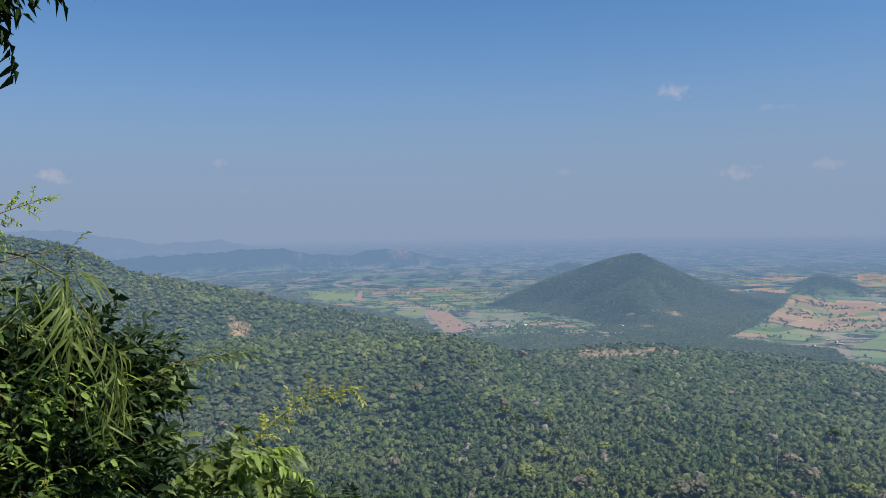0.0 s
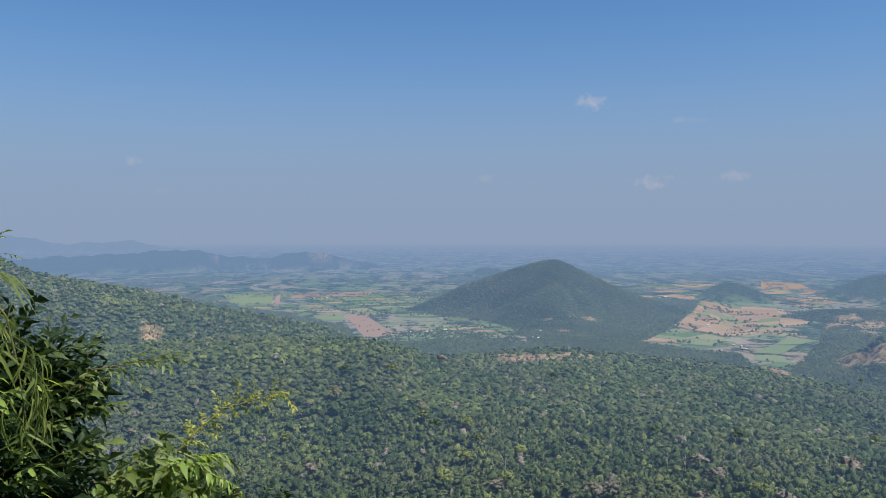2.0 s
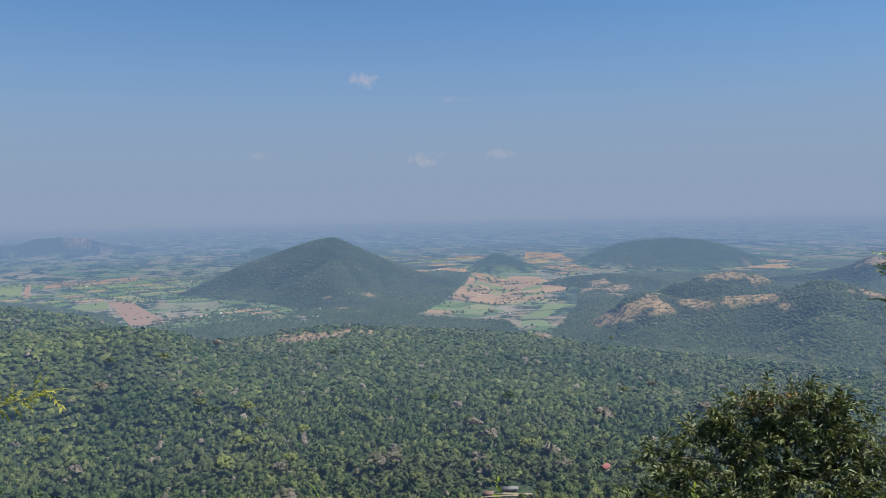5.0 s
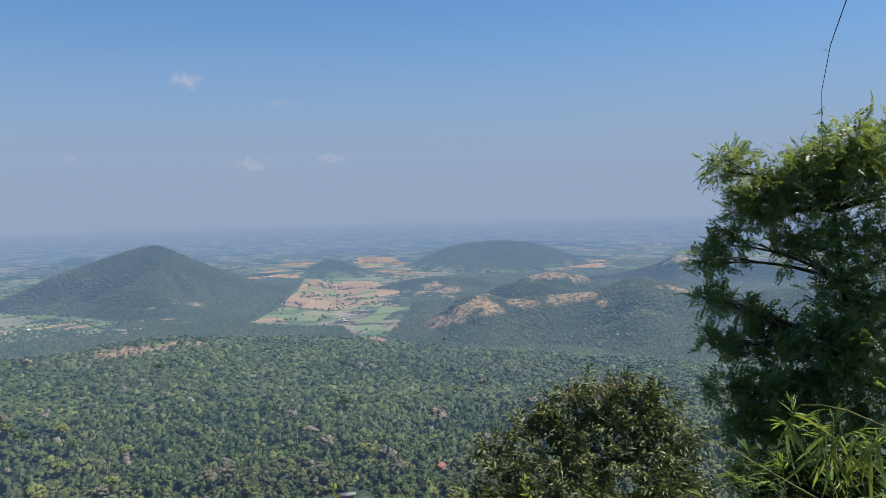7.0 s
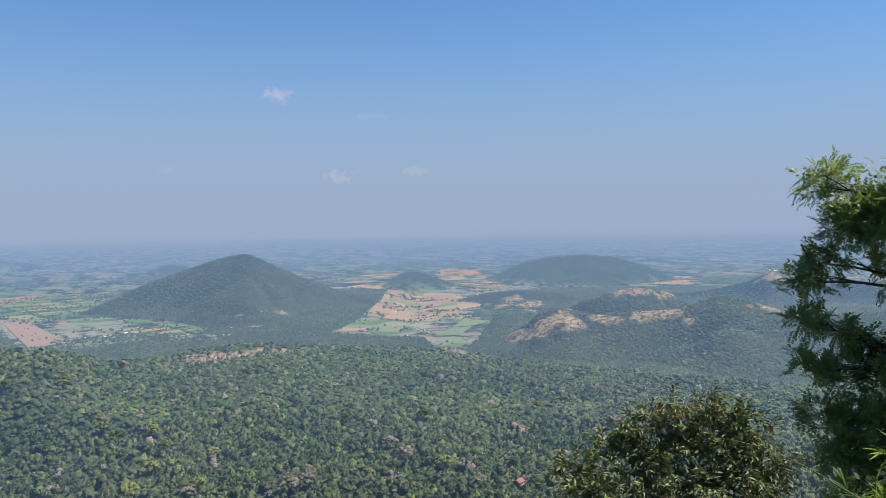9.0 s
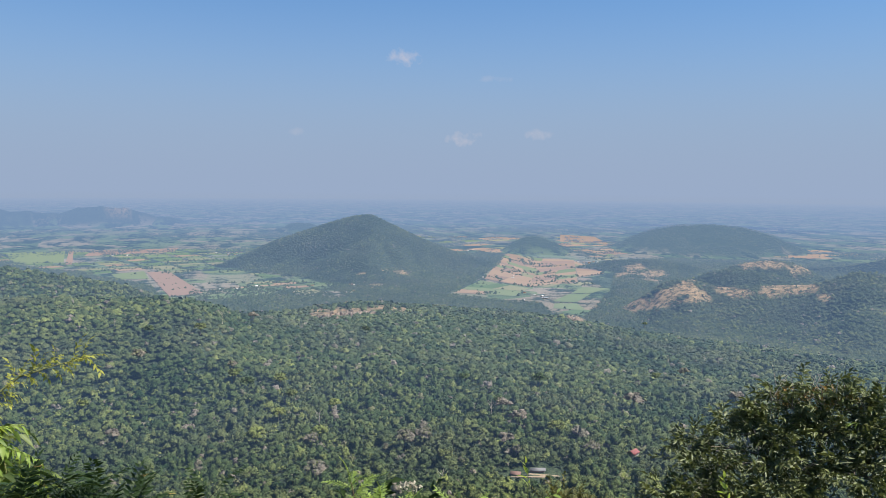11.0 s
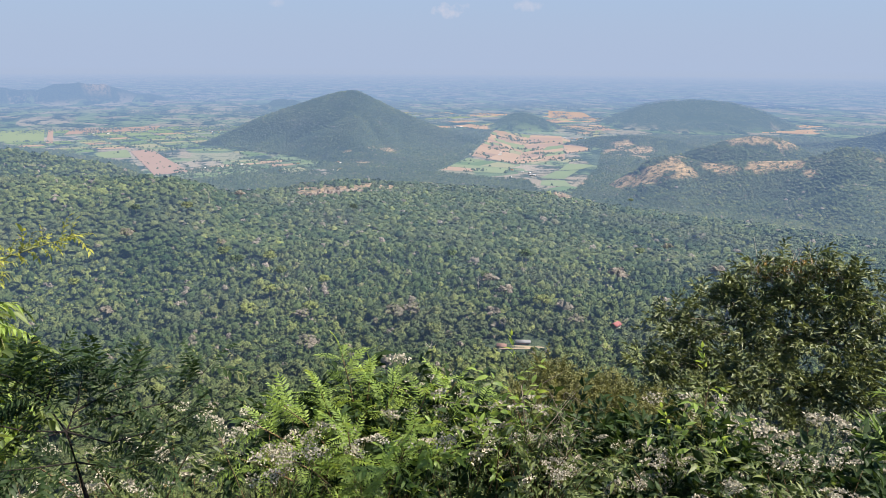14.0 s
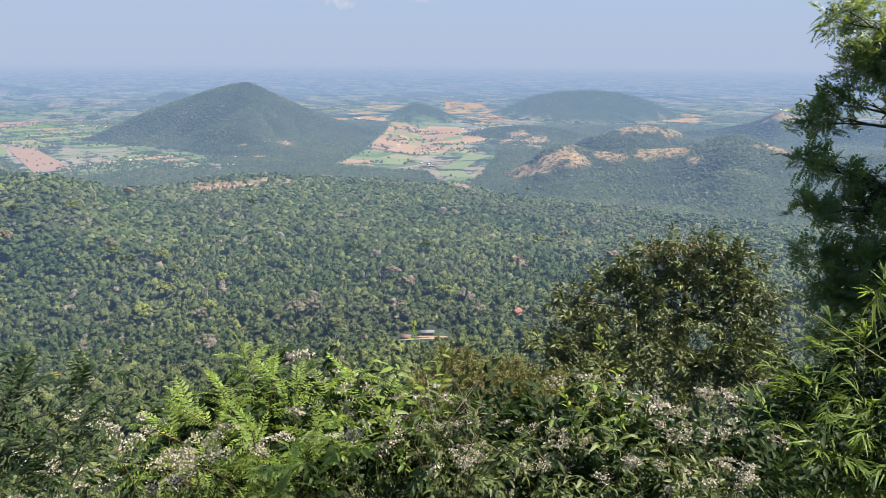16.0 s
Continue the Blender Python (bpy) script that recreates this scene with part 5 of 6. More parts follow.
stems_and_sprays(vine, [shoot_path], TWIG_YOUNG, "leafy_twig", G2, 40, 0.05, 0.55, STEM_GREEN, 0.1, 0.007)
stems_and_sprays(vine, [[spot(-12.4, -15.0, 3.95), spot(-11.2, -15.6, 3.95), spot(-10.4, -17.0, 3.95), spot(-10.1, -18.8, 3.95)]], TWIG_BRIGHT, "leafy_twig", G2, 16, 0.1, 0.75, STEM_GREEN, -0.5, 0.006)

root = on_ground(-33, 3.0)
sapling = place_empty("sapling", "thin sapling twigs with tiny leaves against the sky", "sapling", root, "")
stems_and_sprays(sapling, [[root, spot(-33, -3, 3.2), spot(-30.5, 0.3, 3.2), spot(-28.5, 0.9, 3.2), spot(-26.9, 1.5, 3.2), spot(-25.5, 2.0, 3.2)],
                           [root, spot(-33, -3.4, 3.2), spot(-30.5, -0.2, 3.2), spot(-28.8, 0.2, 3.2), spot(-27.9, 0.4, 3.2)]], TWIG_TINY, "leafy_twig", G2, 12, 0.55, 0.55, STEM_BROWN, 0.1, 0.004)
stems_and_sprays(sapling, [[root, spot(-32, -6, 3.2), spot(-28.0, -2.0, 3.2), spot(-26.0, -1.4, 3.2), spot(-24.2, -1.3, 3.2), spot(-22.9, -1.5, 3.2)]], TWIG_MID, "leafy_twig", G2, 7, 0.55, 0.4, STEM_BROWN, 0.0, 0.004)

# ---- the tree that overhangs the viewpoint, its lowest leaves in view; higher masses are unseen, added to cast shade
# the unlit look of its leaves is put into their dark colour
OVER_SPRAYS = [leafy_twig(0.26, 10, 0.085, 0.42, 0.6, False, G2) for k in range(4)]
root = on_ground(-75, 4.5)
# last mass: unseen, added far off to shade the feathery shrub
build_tree("tree", "dark overhanging tree seen against the sky", "tree", root, curve_points(root, root + Vector((0.5, 0.6, 6.0)), 0.1, 7),
           [(-31.4, 14.6, 5, 0.26), (-29.6, 16.2, 5, 0.24), (-33, 18, 5.2, 0.6), (-31, 24, 5.4, 0.9), (-40, 20, 5.2, 1.0), (-46, 28, 5, 1.1), (-60, 35, 5, 1.3), (-75, 42, 4.8, 1.4), (-60, 66, 4.4, 1.0), (61, 32, 4.2, 0.55)],
           OVER_SPRAYS, 110, LEAF_SHADE, BARK, G2, 0.09, 9, 0.8, 0.6)


# ---------------------------------------------------------------- things in the valley and on the plain
def plain_place(az, el, lift=0.0):
    """Where a line of sight meets the plain, in true metres."""
    r = PLAIN / math.tan(radians(el))
    return r * math.sin(radians(az)), r * math.cos(radians(az))


def true_to_world(x, y, z):
    r = np.hypot(x, y)
    return to_world(np.degrees(np.arctan2(x, y)), r, z)


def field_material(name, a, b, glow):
    """Crops in faint drill rows; distance haze is painted on as a blue glow."""
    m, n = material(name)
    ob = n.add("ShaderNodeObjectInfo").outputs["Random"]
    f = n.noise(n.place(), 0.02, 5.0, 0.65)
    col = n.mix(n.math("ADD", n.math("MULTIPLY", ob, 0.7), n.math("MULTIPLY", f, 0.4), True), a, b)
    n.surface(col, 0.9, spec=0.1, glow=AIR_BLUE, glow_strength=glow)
    return m


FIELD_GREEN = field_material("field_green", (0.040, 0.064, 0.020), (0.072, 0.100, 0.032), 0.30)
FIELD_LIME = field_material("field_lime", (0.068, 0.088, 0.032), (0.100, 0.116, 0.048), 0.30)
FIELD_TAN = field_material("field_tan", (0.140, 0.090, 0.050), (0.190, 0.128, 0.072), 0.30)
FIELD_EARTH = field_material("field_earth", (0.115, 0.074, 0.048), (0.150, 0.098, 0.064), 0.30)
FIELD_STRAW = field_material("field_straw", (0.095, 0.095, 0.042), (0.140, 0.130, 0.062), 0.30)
ROOF_PALE = plain_material("roof_pale", (0.32, 0.32, 0.32), (0.5, 0.5, 0.48), 0.5, 0.5, 0.15)
ROOF_RUST = plain_material("roof_rust", (0.13, 0.075, 0.055), (0.2, 0.11, 0.08), 0.5, 0.7, 0.1)
ROOF_GREY = plain_material("roof_grey", (0.10, 0.10, 0.105), (0.17, 0.17, 0.175), 0.4, 0.6)
WALL_PALE = plain_material("wall_pale", (0.22, 0.20, 0.17), (0.34, 0.31, 0.27), 0.8, 0.8)
SAND = plain_material("sand", (0.17, 0.13, 0.09), (0.28, 0.22, 0.155), 0.3, 0.95)
WOOD_PALE = bark_material("pale_trunk", (0.2, 0.18, 0.15), (0.42, 0.38, 0.33), 1.5)

GROUND = bpy.data.objects["ground"]


def field(corners, mat, lift=1.2, n=7):
    """One field: a sheet between four corners given in true metres, lying on the plain."""
    u, v = np.meshgrid(np.linspace(0, 1, n), np.linspace(0, 1, n), indexing="ij")
    c = np.array(corners, float)
    p = (c[0] * ((1 - u) * (1 - v))[..., None] + c[1] * (u * (1 - v))[..., None] + c[2] * (u * v)[..., None] + c[3] * ((1 - u) * v)[..., None])
    w = true_to_world(p[..., 0], p[..., 1], np.full(u.shape, PLAIN + lift))
    idx = np.arange(n * n).reshape(n, n)
    f = np.stack([idx[:-1, :-1], idx[1:, :-1], idx[1:, 1:], idx[:-1, 1:]], -1).reshape(-1, 4)
    nz = np.cross(w[1, 0] - w[0, 0], w[0, 1] - w[0, 0])[2]
    b = Buf()
    b.add(w.reshape(-1, 3), f if nz > 0 else f[:, ::-1])
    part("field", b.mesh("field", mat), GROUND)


G4 = np.random.default_rng(55)
FIELD_RECTS = []


def parcel(az0, az1, r0, r1, turn, long_side, short_side, mats, chance):
    """Fills part of the plain with a loose grid of fields between tree lines."""
    c, s = math.cos(turn), math.sin(turn)
    for i in range(-60, 60):
        offset = G4.random()
        for j in range(-120, 120):
            u, v = (i + 0.5) * long_side, (j + offset) * short_side
            x, y = u * c - v * s, u * s + v * c + 3600
            r, a = math.hypot(x, y), math.degrees(math.atan2(x, y))
            if not (az0 < a < az1 and r0 < r < r1) or G4.random() > chance:
                continue
            if float(land_height(np.array([a]), np.array([r]))[0]) > PLAIN + 2 or float(wooded(np.array([a]), np.array([r]), np.array([x]), np.array([y]))[0]) > 0.3:
                continue
            hu, hv = long_side * 0.5 * (0.72 + 0.26 * G4.random()), short_side * 0.5 * (0.7 + 0.28 * G4.random())
            q = [(x + (du * hu) * c - (dv * hv) * s, y + (du * hu) * s + (dv * hv) * c) for du, dv in ((-1, -1), (1, -1), (1, 1), (-1, 1))]
            q = [(px + G4.normal() * short_side * 0.06, py + G4.normal() * short_side * 0.06) for px, py in q]
            if any(math.hypot(x - kx, y - ky) < kr for kx, ky, kr in KEPT_FREE):
                continue
            field(q, mats[int(G4.integers(len(mats)))], 1.0 + 0.6 * G4.random())
            FIELD_RECTS.append(q)


def split_field(corners, smallest, mats):
    """A block cut again and again, a little askew, into irregular fields."""
    c = np.array(corners, float)
    e = [np.linalg.norm(c[(k + 1) % 4] - c[k]) for k in range(4)]
    if max(e) < smallest * (1.0 + 0.9 * G4.random()):
        m = c.mean(axis=0)
        q = m + (c - m) * (0.965 + 0.03 * G4.random((4, 1)))
        field([tuple(p) for p in q], mats[int(G4.integers(len(mats)))], 2.0 + 0.6 * G4.random(), 5)
        if G4.random() < 0.4:
            FIELD_RECTS.append([tuple(p) for p in q])
        return
    u, v = 0.35 + 0.3 * G4.random(2)
    if e[0] + e[2] > e[1] + e[3]:
        a, b = c[0] + (c[1] - c[0]) * u, c[3] + (c[2] - c[3]) * v
        halves = [(c[0], a, b, c[3]), (a, c[1], c[2], b)]
    else:
        a, b = c[1] + (c[2] - c[1]) * u, c[0] + (c[3] - c[0]) * v
        halves = [(c[0], c[1], a, b), (b, a, c[2], c[3])]
    for h in halves:
        split_field(h, smallest, mats)


KEPT_FREE = [(10, 3350, 330), (-500, 4500, 250), (-150, 3610, 150)]
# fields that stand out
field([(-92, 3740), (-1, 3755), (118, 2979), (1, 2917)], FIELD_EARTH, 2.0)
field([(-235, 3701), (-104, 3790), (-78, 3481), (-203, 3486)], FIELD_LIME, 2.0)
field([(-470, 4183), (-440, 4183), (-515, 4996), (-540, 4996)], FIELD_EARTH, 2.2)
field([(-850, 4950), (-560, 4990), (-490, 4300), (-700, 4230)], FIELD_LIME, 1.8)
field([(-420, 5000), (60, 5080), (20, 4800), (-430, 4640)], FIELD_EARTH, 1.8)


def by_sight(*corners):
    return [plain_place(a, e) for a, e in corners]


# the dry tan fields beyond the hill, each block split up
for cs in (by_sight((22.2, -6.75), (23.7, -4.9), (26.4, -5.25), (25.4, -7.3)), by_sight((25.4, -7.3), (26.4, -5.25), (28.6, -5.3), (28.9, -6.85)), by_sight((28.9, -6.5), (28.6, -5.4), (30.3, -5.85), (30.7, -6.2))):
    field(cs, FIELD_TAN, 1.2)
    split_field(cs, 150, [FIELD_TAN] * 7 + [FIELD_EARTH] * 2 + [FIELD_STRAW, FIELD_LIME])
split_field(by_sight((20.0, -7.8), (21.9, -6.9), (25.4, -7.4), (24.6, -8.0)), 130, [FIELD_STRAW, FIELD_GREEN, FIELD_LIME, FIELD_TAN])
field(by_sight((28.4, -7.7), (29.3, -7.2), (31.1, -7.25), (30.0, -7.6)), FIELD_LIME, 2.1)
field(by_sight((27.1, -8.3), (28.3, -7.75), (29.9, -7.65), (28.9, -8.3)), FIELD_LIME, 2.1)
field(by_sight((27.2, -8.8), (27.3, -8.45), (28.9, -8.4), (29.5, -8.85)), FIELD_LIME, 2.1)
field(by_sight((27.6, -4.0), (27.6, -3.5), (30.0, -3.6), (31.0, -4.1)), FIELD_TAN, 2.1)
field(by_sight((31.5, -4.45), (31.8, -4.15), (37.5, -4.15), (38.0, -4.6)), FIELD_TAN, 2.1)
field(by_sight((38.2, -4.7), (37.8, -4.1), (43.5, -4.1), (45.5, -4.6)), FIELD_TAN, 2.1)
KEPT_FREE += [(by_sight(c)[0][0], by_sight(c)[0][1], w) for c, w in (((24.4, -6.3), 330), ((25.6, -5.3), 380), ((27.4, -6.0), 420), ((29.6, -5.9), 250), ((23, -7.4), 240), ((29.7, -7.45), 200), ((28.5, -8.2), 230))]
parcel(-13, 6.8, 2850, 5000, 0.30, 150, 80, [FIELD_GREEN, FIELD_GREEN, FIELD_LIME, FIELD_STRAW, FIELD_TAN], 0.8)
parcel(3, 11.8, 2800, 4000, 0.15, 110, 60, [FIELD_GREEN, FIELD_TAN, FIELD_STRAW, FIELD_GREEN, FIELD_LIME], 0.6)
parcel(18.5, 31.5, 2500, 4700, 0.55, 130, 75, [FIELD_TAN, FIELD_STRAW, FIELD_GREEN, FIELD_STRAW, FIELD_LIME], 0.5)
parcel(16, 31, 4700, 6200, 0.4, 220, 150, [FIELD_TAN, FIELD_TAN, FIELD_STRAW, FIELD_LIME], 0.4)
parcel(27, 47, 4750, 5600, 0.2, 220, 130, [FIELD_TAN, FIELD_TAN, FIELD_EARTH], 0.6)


def build_tree_lines():
    """Rows and clumps of trees between the fields."""
    pts = []
    for q in FIELD_RECTS:
        for k in range(4):
            if G4.random() < 0.3:
                a, b = np.array(q[k]), np.array(q[(k + 1) % 4])
                d = np.linalg.norm(b - a)
                for t in np.arange(0, 1, 11 / d):
                    if G4.random() < 0.75:
                        pts.append(a + (b - a) * t + G4.normal(size=2) * 4)
        if G4.random() < 0.4:
            c = np.mean(np.array(q), axis=0) + G4.normal(size=2) * 60
            for k in range(int(6 + 22 * G4.random())):
                pts.append(c + G4.normal(size=2) * (34, 16))
        for k in range(2):
            pts.append(np.mean(np.array(q), axis=0) + G4.normal(size=2) * 40)
    p = np.array(pts)
    x, y = p[:, 0], p[:, 1]
    sa, sr = scatter(2700, 9000, -31, 58, 15.0)
    sx, sy = sr * np.sin(np.radians(sa)), sr * np.cos(np.radians(sa))
    wild = fractal(sx, sy * 0.6, 420, 61, 4) + 0.25 * fractal(sx, sy, 90, 71, 2)
    free = np.ones(len(sx), dtype=bool)
    for kx, ky, kr in KEPT_FREE:
        free &= (np.hypot(sx - kx, sy - ky) > kr) | (rng.random(len(sx)) < 0.12)
    on = free & (wild > 0.42 + 0.3 * (rng.random(len(wild)) < 0.5)) & (land_height(sa, sr) < PLAIN + 3)
    x, y = np.r_[x, sx[on]], np.r_[y, sy[on]]
    r = np.hypot(x, y)
    k = drawn_in(r) / r
    n = len(x)
    size = 3.2 + 3.6 * G4.random(n) ** 2
    z = land_height(np.degrees(np.arctan2(x, y)), r)
    b = Buf()
    plant_many(b, KNOBS, true_to_world(x, y, z + size * 0.3), size * k, size * 1.3 * k, G4.random(n) * 6.28, 0.2 + 0.3 * G4.random(n), r)
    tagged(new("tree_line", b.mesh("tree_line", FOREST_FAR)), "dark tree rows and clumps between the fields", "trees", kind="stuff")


build_tree_lines()


def house_mesh(w, d, h, roof_h, over, wall_mat, roof_mat):
    """Walls and a gabled roof with eaves, as two meshes."""
    wall = Buf()
    v = [(-w, -d, 0), (w, -d, 0), (w, d, 0), (-w, d, 0), (-w, -d, h), (w, -d, h), (w, d, h), (-w, d, h), (-w, 0, h + roof_h), (w, 0, h + roof_h)]
    wall.add(v, [[0, 1, 5, 4], [1, 2, 6, 5], [2, 3, 7, 6], [3, 0, 4, 7]])
    wall.add([v[5], v[6], v[9], v[4], v[7], v[8]], [[0, 1, 2], [4, 3, 5]])
    roof = Buf()
    t = 0.25
    drop = over * roof_h / d
    for s in (-1, 1):
        a = [(-w - over, s * (d + over), h - drop), (w + over, s * (d + over), h - drop), (w + over, 0, h + roof_h), (-w - over, 0, h + roof_h)]
        q = a + [(x, y, z + t) for x, y, z in a]
        f = [[4, 5, 6, 7], [3, 2, 1, 0], [0, 1, 5, 4], [1, 2, 6, 5], [3, 0, 4, 7]]
        roof.add(q, f if s < 0 else [list(reversed(k)) for k in f])
    return wall.mesh("wall", wall_mat), roof.mesh("roof", roof_mat)


def build_house(name, label, meshes, at, turn, scale=1.0, group=""):
    t = new(name)
    t.matrix_world = Matrix.Translation(at) @ Matrix.Rotation(turn, 4, "Z") @ Matrix.Diagonal((scale, scale, scale, 1))
    tagged(t, label, "house", group)
    part("wall", meshes[0], t)
    part("roof", meshes[1], t)
    return t


FARM = [house_mesh(7, 4, 3.2, 2.0, 0.8, WALL_PALE, m) for m in (ROOF_PALE, ROOF_PALE, ROOF_RUST)]
for cx, cy, n in ((330, 3080, 6), (560, 2900, 5), (640, 3050, 4), (1210, 2520, 4), (1250, 2620, 3), (2100, 3650, 8), (2140, 3500, 5), (1420, 3150, 3), (-300, 4700, 6), (300, 4600, 6), (2950, 4300, 9), (3200, 4500, 6), (1700, 4500, 4), (-900, 4400, 4)):
    for k in range(n):
        x, y = cx + 60 * G4.normal(), cy + 40 * G4.normal()
        r = math.hypot(x, y)
        kk = float(drawn_in(np.array(r))) / r
        p = Vector(true_to_world(np.array(x), np.array(y), np.array(PLAIN)))
        build_house("farmhouse", "small farmhouse with gabled roof on the plain", FARM[int(G4.integers(3))], p, G4.random() * 3.14, kk * (0.5 + 0.5 * G4.random()), "farmhouses on the plain")


# ---- the clearing in the valley with its two roofs
def valley_place(az, r):
    return on_ground(az, r)


def patch(name, label, az, r, w, d, turn, mat, lift):
    """A bare patch of ground that follows the land."""
    b = Buf()
    n = 12
    c = valley_place(az, r)
    v, f = [], []
    for i in range(n):
        for j in range(n):
            ang = 2 * math.pi * i / n
            rad = j / (n - 1) * (1 + 0.16 * math.sin(3 * ang + 1) + 0.1 * math.sin(5 * ang))
            x, y = math.cos(ang) * rad * w, math.sin(ang) * rad * d
            p = Vector((c.x + x * math.cos(turn) - y * math.sin(turn), c.y + x * math.sin(turn) + y * math.cos(turn), 0))
            v.append((p.x, p.y, ground_under(p) + lift))
            if j:
                i2 = (i + 1) % n
                f.append([i * n + j - 1, i * n + j, i2 * n + j, i2 * n + j - 1])
    b.add(v, f)
    tagged(new(name, b.mesh(name, mat)), label, "ground", kind="structure")


patch("clearing", "bare sandy clearing in the forest", 25.9, 618, 21, 6.5, -0.3, SAND, 0.9)
p = valley_place(26.3, 630)
build_house("pavilion", "long grey-roofed building in a sandy forest clearing", house_mesh(7.0, 3.0, 2.2, 1.3, 0.9, ROOF_RUST, ROOF_GREY), p + Vector((0, 0, 0.9)), -0.35, 0.8)
p = valley_place(24.7, 620)
build_house("house", "brown-roofed house at the edge of the clearing", house_mesh(4.5, 3.0, 2.6, 1.7, 0.8, WALL_PALE, ROOF_RUST), p + Vector((0, 0, 0.9)), -0.6, 0.8)
p = valley_place(33.1, 700)
build_house("house", "small red-roofed house among forest trees", house_mesh(4.5, 3.2, 3.0, 2.0, 0.8, WALL_PALE, plain_material("roof_red", (0.15, 0.05, 0.05), (0.22, 0.085, 0.08), 0.6)), p + Vector((0, 0, 5.0)), 0.5)


# ---- trees that stand out of the canopy, each a thing of its own
def bare_crown(g):
    """A leafless crown: a fork of pale limbs and twigs."""
    b = Buf()
    tube(b, [(0, 0, 0), (0.03, 0, 0.5), (0, 0.03, 0.9)], (0.022, 0.016, 0.009), 5)
    for k in range(9):
        a, z = k * 2.4, 0.45 + 0.05 * k
        e = (math.cos(a) * 0.2, math.sin(a) * 0.2, z + 0.22 + 0.1 * g.random())
        tube(b, [(0, 0, z), (e[0] * 0.5, e[1] * 0.5, z + 0.1), e], (0.009, 0.006, 0.003), 4)
    return b


def tall_tree_meshes(kind, g):
    trunk = Buf()
    tube(trunk, [(0, 0, 0), (0.02, 0.01, 0.4), (0, 0.02, 0.75)], (0.028, 0.02, 0.012), 6)
    for k in range(5):
        a = k * 1.26
        tube(trunk, [(0, 0, 0.5 + 0.03 * k), (0.1 * math.cos(a), 0.1 * math.sin(a), 0.64), (0.22 * math.cos(a), 0.22 * math.sin(a), 0.78)], (0.012, 0.009, 0.004), 4)
    v, f = crown_template(9, 200, g, 0.7)
    crown = Buf()
    crown.add(v * (0.40, 0.40, 0.34) + (0, 0, 0.60), f, kind)
    crown.d.append(np.full(len(v), 0.65, dtype=np.float32))
    return trunk.mesh("trunk", WOOD_PALE, True), crown.mesh("crown", FOREST, True)


TALL = [tall_tree_meshes(t, G4) for t in (0.98, 0.9, 0.55, 0.75, 0.3)]
DEAD = bare_crown(G4).mesh("trunk", WOOD_PALE, True)


def valley_hit(az, el):
    """Where a line of sight first meets the wooded land."""
    r = np.arange(120, 2600, 4.0)
    z = land_height(np.full_like(r, az), r) + 7
    i = int(np.argmax(np.degrees(np.arctan2(z, r)) > el))
    return r[i]


def tall_tree(az, el, height, kind, label):
    r = valley_hit(az, el)
    base = valley_place(az, r)
    t = new("forest_tree")
    t.matrix_world = Matrix.Translation(base) @ Matrix.Rotation(G4.random() * 6.28, 4, "Z") @ Matrix.Diagonal((height, height, height, 1))
    tagged(t, label, "tree", "tall trees over the canopy")
    if kind < 0:
        part("trunk", DEAD, t)
    else:
        part("trunk", TALL[kind][0], t)
        part("crown", TALL[kind][1], t)


tall_tree(33.0, -15.5, 30, 0, "tall tree with pale pinkish half-bare crown")
tall_tree(16.5, -18.6, 26, 1, "grey-crowned tree with pale bare trunk")
tall_tree(17.8, -18.4, 25, 1, "grey-crowned tree with pale bare trunk")
tall_tree(22.8, -16.2, 20, -1, "dead white leafless tree over the canopy")
tall_tree(21.6, -16.1, 17, -1, "dead white leafless tree over the canopy")
tall_tree(24.0, -18.3, 20, 0, "round tree with pale dry crown")
tall_tree(27.6, -17.4, 22, 3, "yellow-green tree standing over its neighbours")
tall_tree(30.2, -18.6, 20, 1, "round tree with pale dry crown")
tall_tree(5.1, -14.2, 22, 4, "dark green tree standing over its neighbours")
tall_tree(10.0, -20.6, 26, 1, "grey-crowned tree with pale bare trunk")
tall_tree(-3.5, -9.6, 18, -1, "dead white leafless tree over the canopy")
for k in range(50):
    az, el = -22 + 68 * G4.random(), -22.0 + 12.5 * G4.random()
    kind = int(G4.choice([0, 1, 2, 2, 3, 3, 4, 4, -1]))
    tall_tree(az, el, 16 + 9 * G4.random(), kind, {0: "tall tree with pale half-bare crown", 1: "grey-crowned tree with pale trunk", 2: "green tree with pale trunk over the canopy", 3: "yellow-green tree standing over its neighbours",
                                                   4: "dark green tree standing over its neighbours", -1: "dead white leafless tree over the canopy"}[kind])


# ---- bare rock standing out of the woods
ROCK = None


def rock_material():
    m, n = material("weathered_rock")
    f = n.noise(n.place(), 0.16, 8.0, 0.75)
    crack = n.noise(n.place(), 0.5, 6.0, 0.8)
    col = n.ramp(f, [(0.34, (0.05, 0.045, 0.035)), (0.45, (0.14, 0.105, 0.078)), (0.57, (0.22, 0.168, 0.122)), (0.74, (0.34, 0.275, 0.21))])
    col = n.mix(n.math("MULTIPLY", n.math("SUBTRACT", crack, 0.55, True), 5.0, True), col, (0.06, 0.065, 0.035))
    # the blue glow is haze painted onto the rock as emission
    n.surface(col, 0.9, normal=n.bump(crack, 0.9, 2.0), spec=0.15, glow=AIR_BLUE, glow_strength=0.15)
    return m


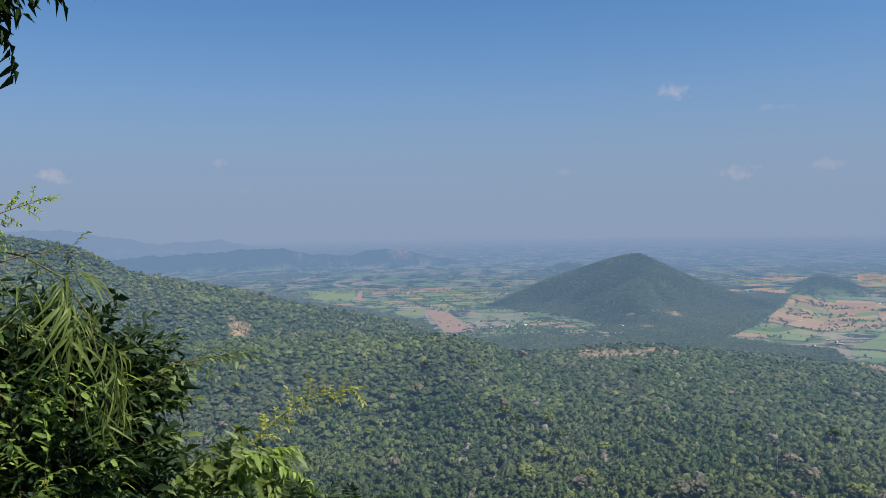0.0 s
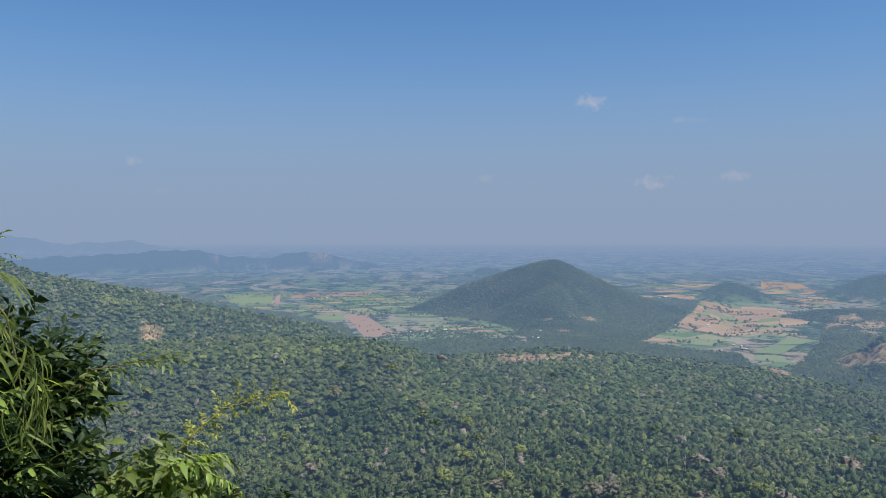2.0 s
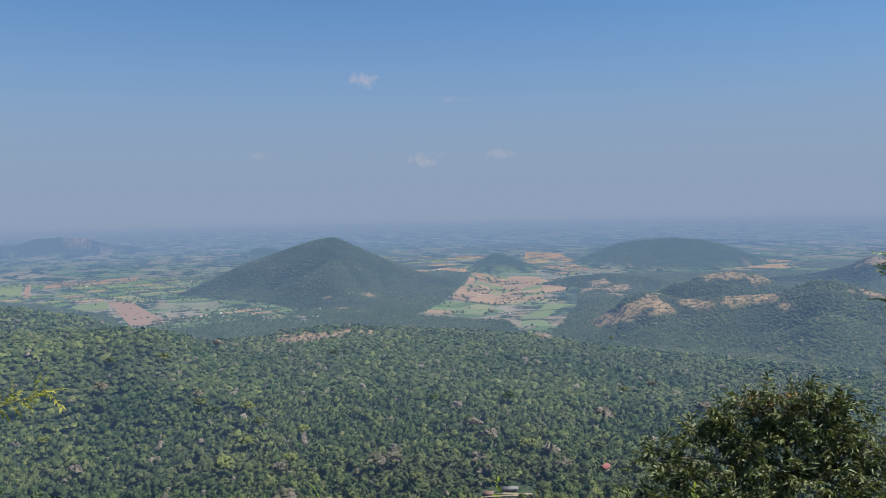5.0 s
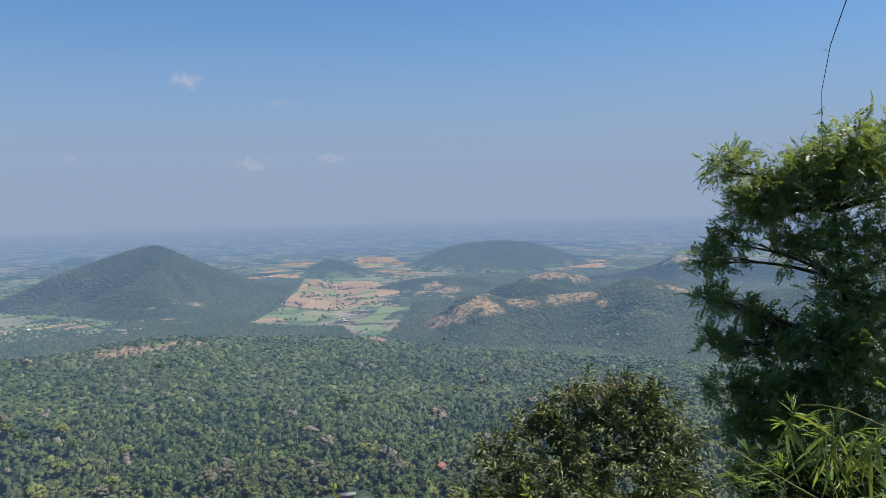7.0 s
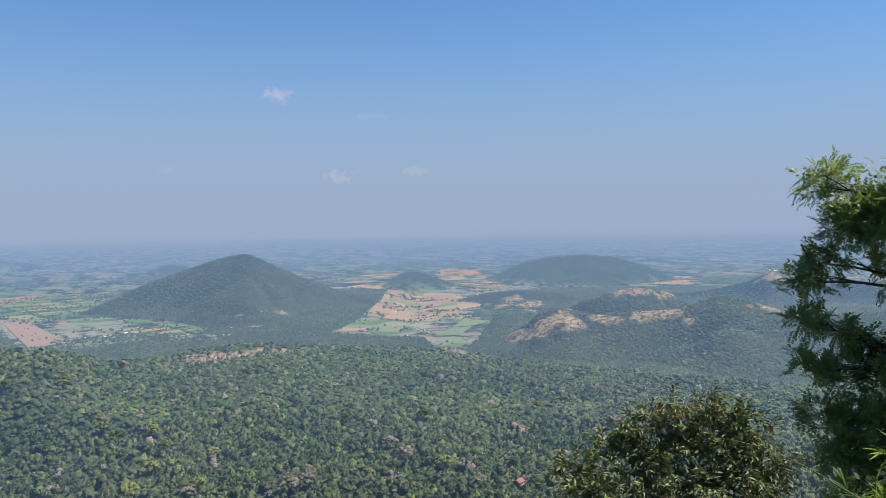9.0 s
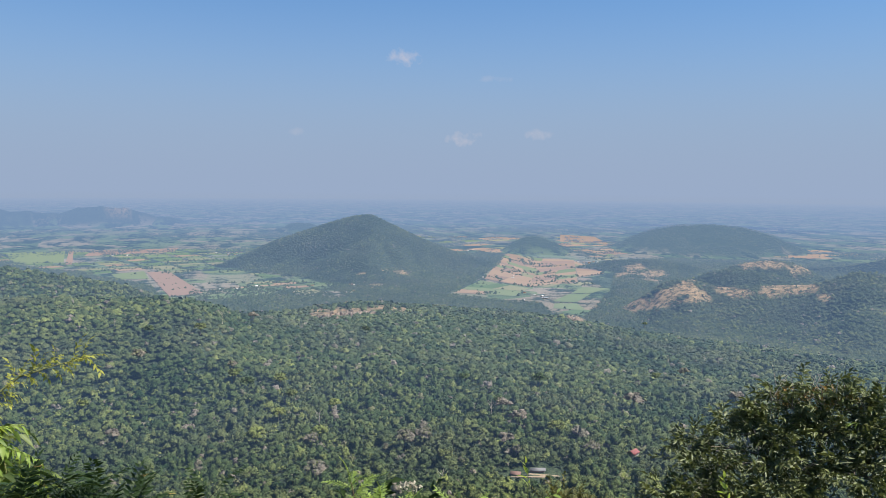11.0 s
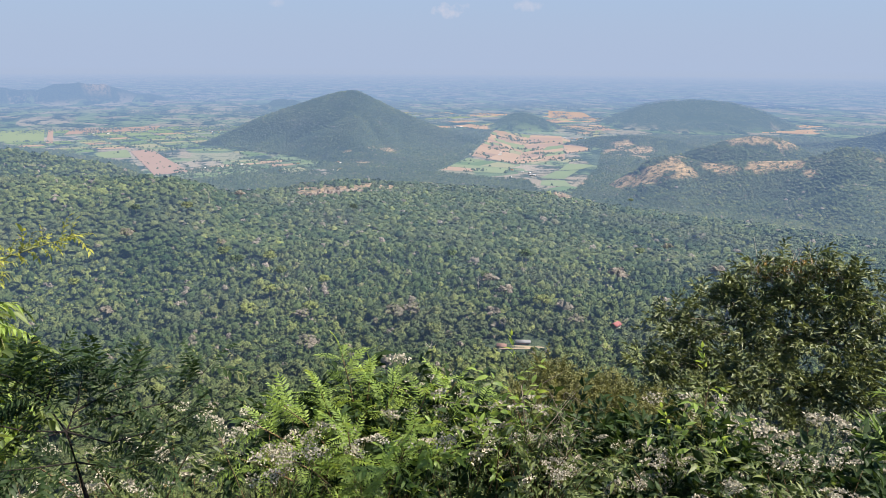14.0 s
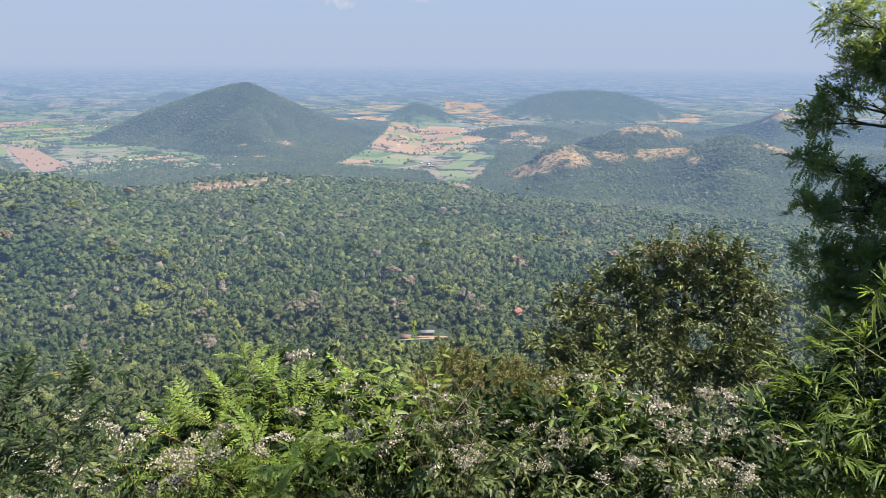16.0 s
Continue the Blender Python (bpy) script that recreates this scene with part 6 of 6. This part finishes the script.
def rock_mesh(g):
    """A block of weathered rock: a sphere cut rough, steep in front."""
    v, f = ico()
    verts, faces, seen = [tuple(p) for p in v], [], {}

    def mid(i, j):
        key = (min(i, j), max(i, j))
        if key not in seen:
            q = (np.array(verts[i]) + np.array(verts[j])) / 2
            verts.append(tuple(q / np.linalg.norm(q)))
            seen[key] = len(verts) - 1
        return seen[key]
    for a, b, c in f:
        ab, bc, ca = mid(a, b), mid(b, c), mid(c, a)
        faces += [[a, ab, ca], [b, bc, ab], [c, ca, bc], [ab, bc, ca]]
    w = np.array(verts)
    w = np.round(w * 2.6) / 2.6 * 0.35 + w * 0.65
    w = w * (0.8 + 0.4 * g.random((len(w), 1)))
    b = Buf()
    b.add(w, faces)
    return b.mesh("rock", ROCK)


ROCK = rock_material()
ROCKS = [rock_mesh(G4) for k in range(5)]


def outcrop(az, el, half, rise, count, label, spread=26):
    """A group of rocks across a stretch of azimuth, each a part."""
    r = valley_hit(az, el)
    base = valley_place(az, r)
    t = place_empty("rock_outcrop", label, "rock", base, "")
    for k in range(count):
        u = (k + 0.5) / count * 2 - 1
        a = az + half * u + 0.08 * half * G4.normal()
        p = valley_place(a, r + spread * G4.normal())
        w = r * radians(half) / count * (2.6 + 2.2 * G4.random())
        h = rise * (1 - 0.5 * u * u) * (0.6 + 0.6 * G4.random())
        m = Matrix.Translation(p - base + Vector((0, 0, h * 0.25))) @ Matrix.Rotation(G4.random() * 6.28, 4, "Z") @ Matrix.Diagonal((w, w * 0.8, h, 1))
        part("rock", ROCKS[int(G4.integers(5))], t, at=m)


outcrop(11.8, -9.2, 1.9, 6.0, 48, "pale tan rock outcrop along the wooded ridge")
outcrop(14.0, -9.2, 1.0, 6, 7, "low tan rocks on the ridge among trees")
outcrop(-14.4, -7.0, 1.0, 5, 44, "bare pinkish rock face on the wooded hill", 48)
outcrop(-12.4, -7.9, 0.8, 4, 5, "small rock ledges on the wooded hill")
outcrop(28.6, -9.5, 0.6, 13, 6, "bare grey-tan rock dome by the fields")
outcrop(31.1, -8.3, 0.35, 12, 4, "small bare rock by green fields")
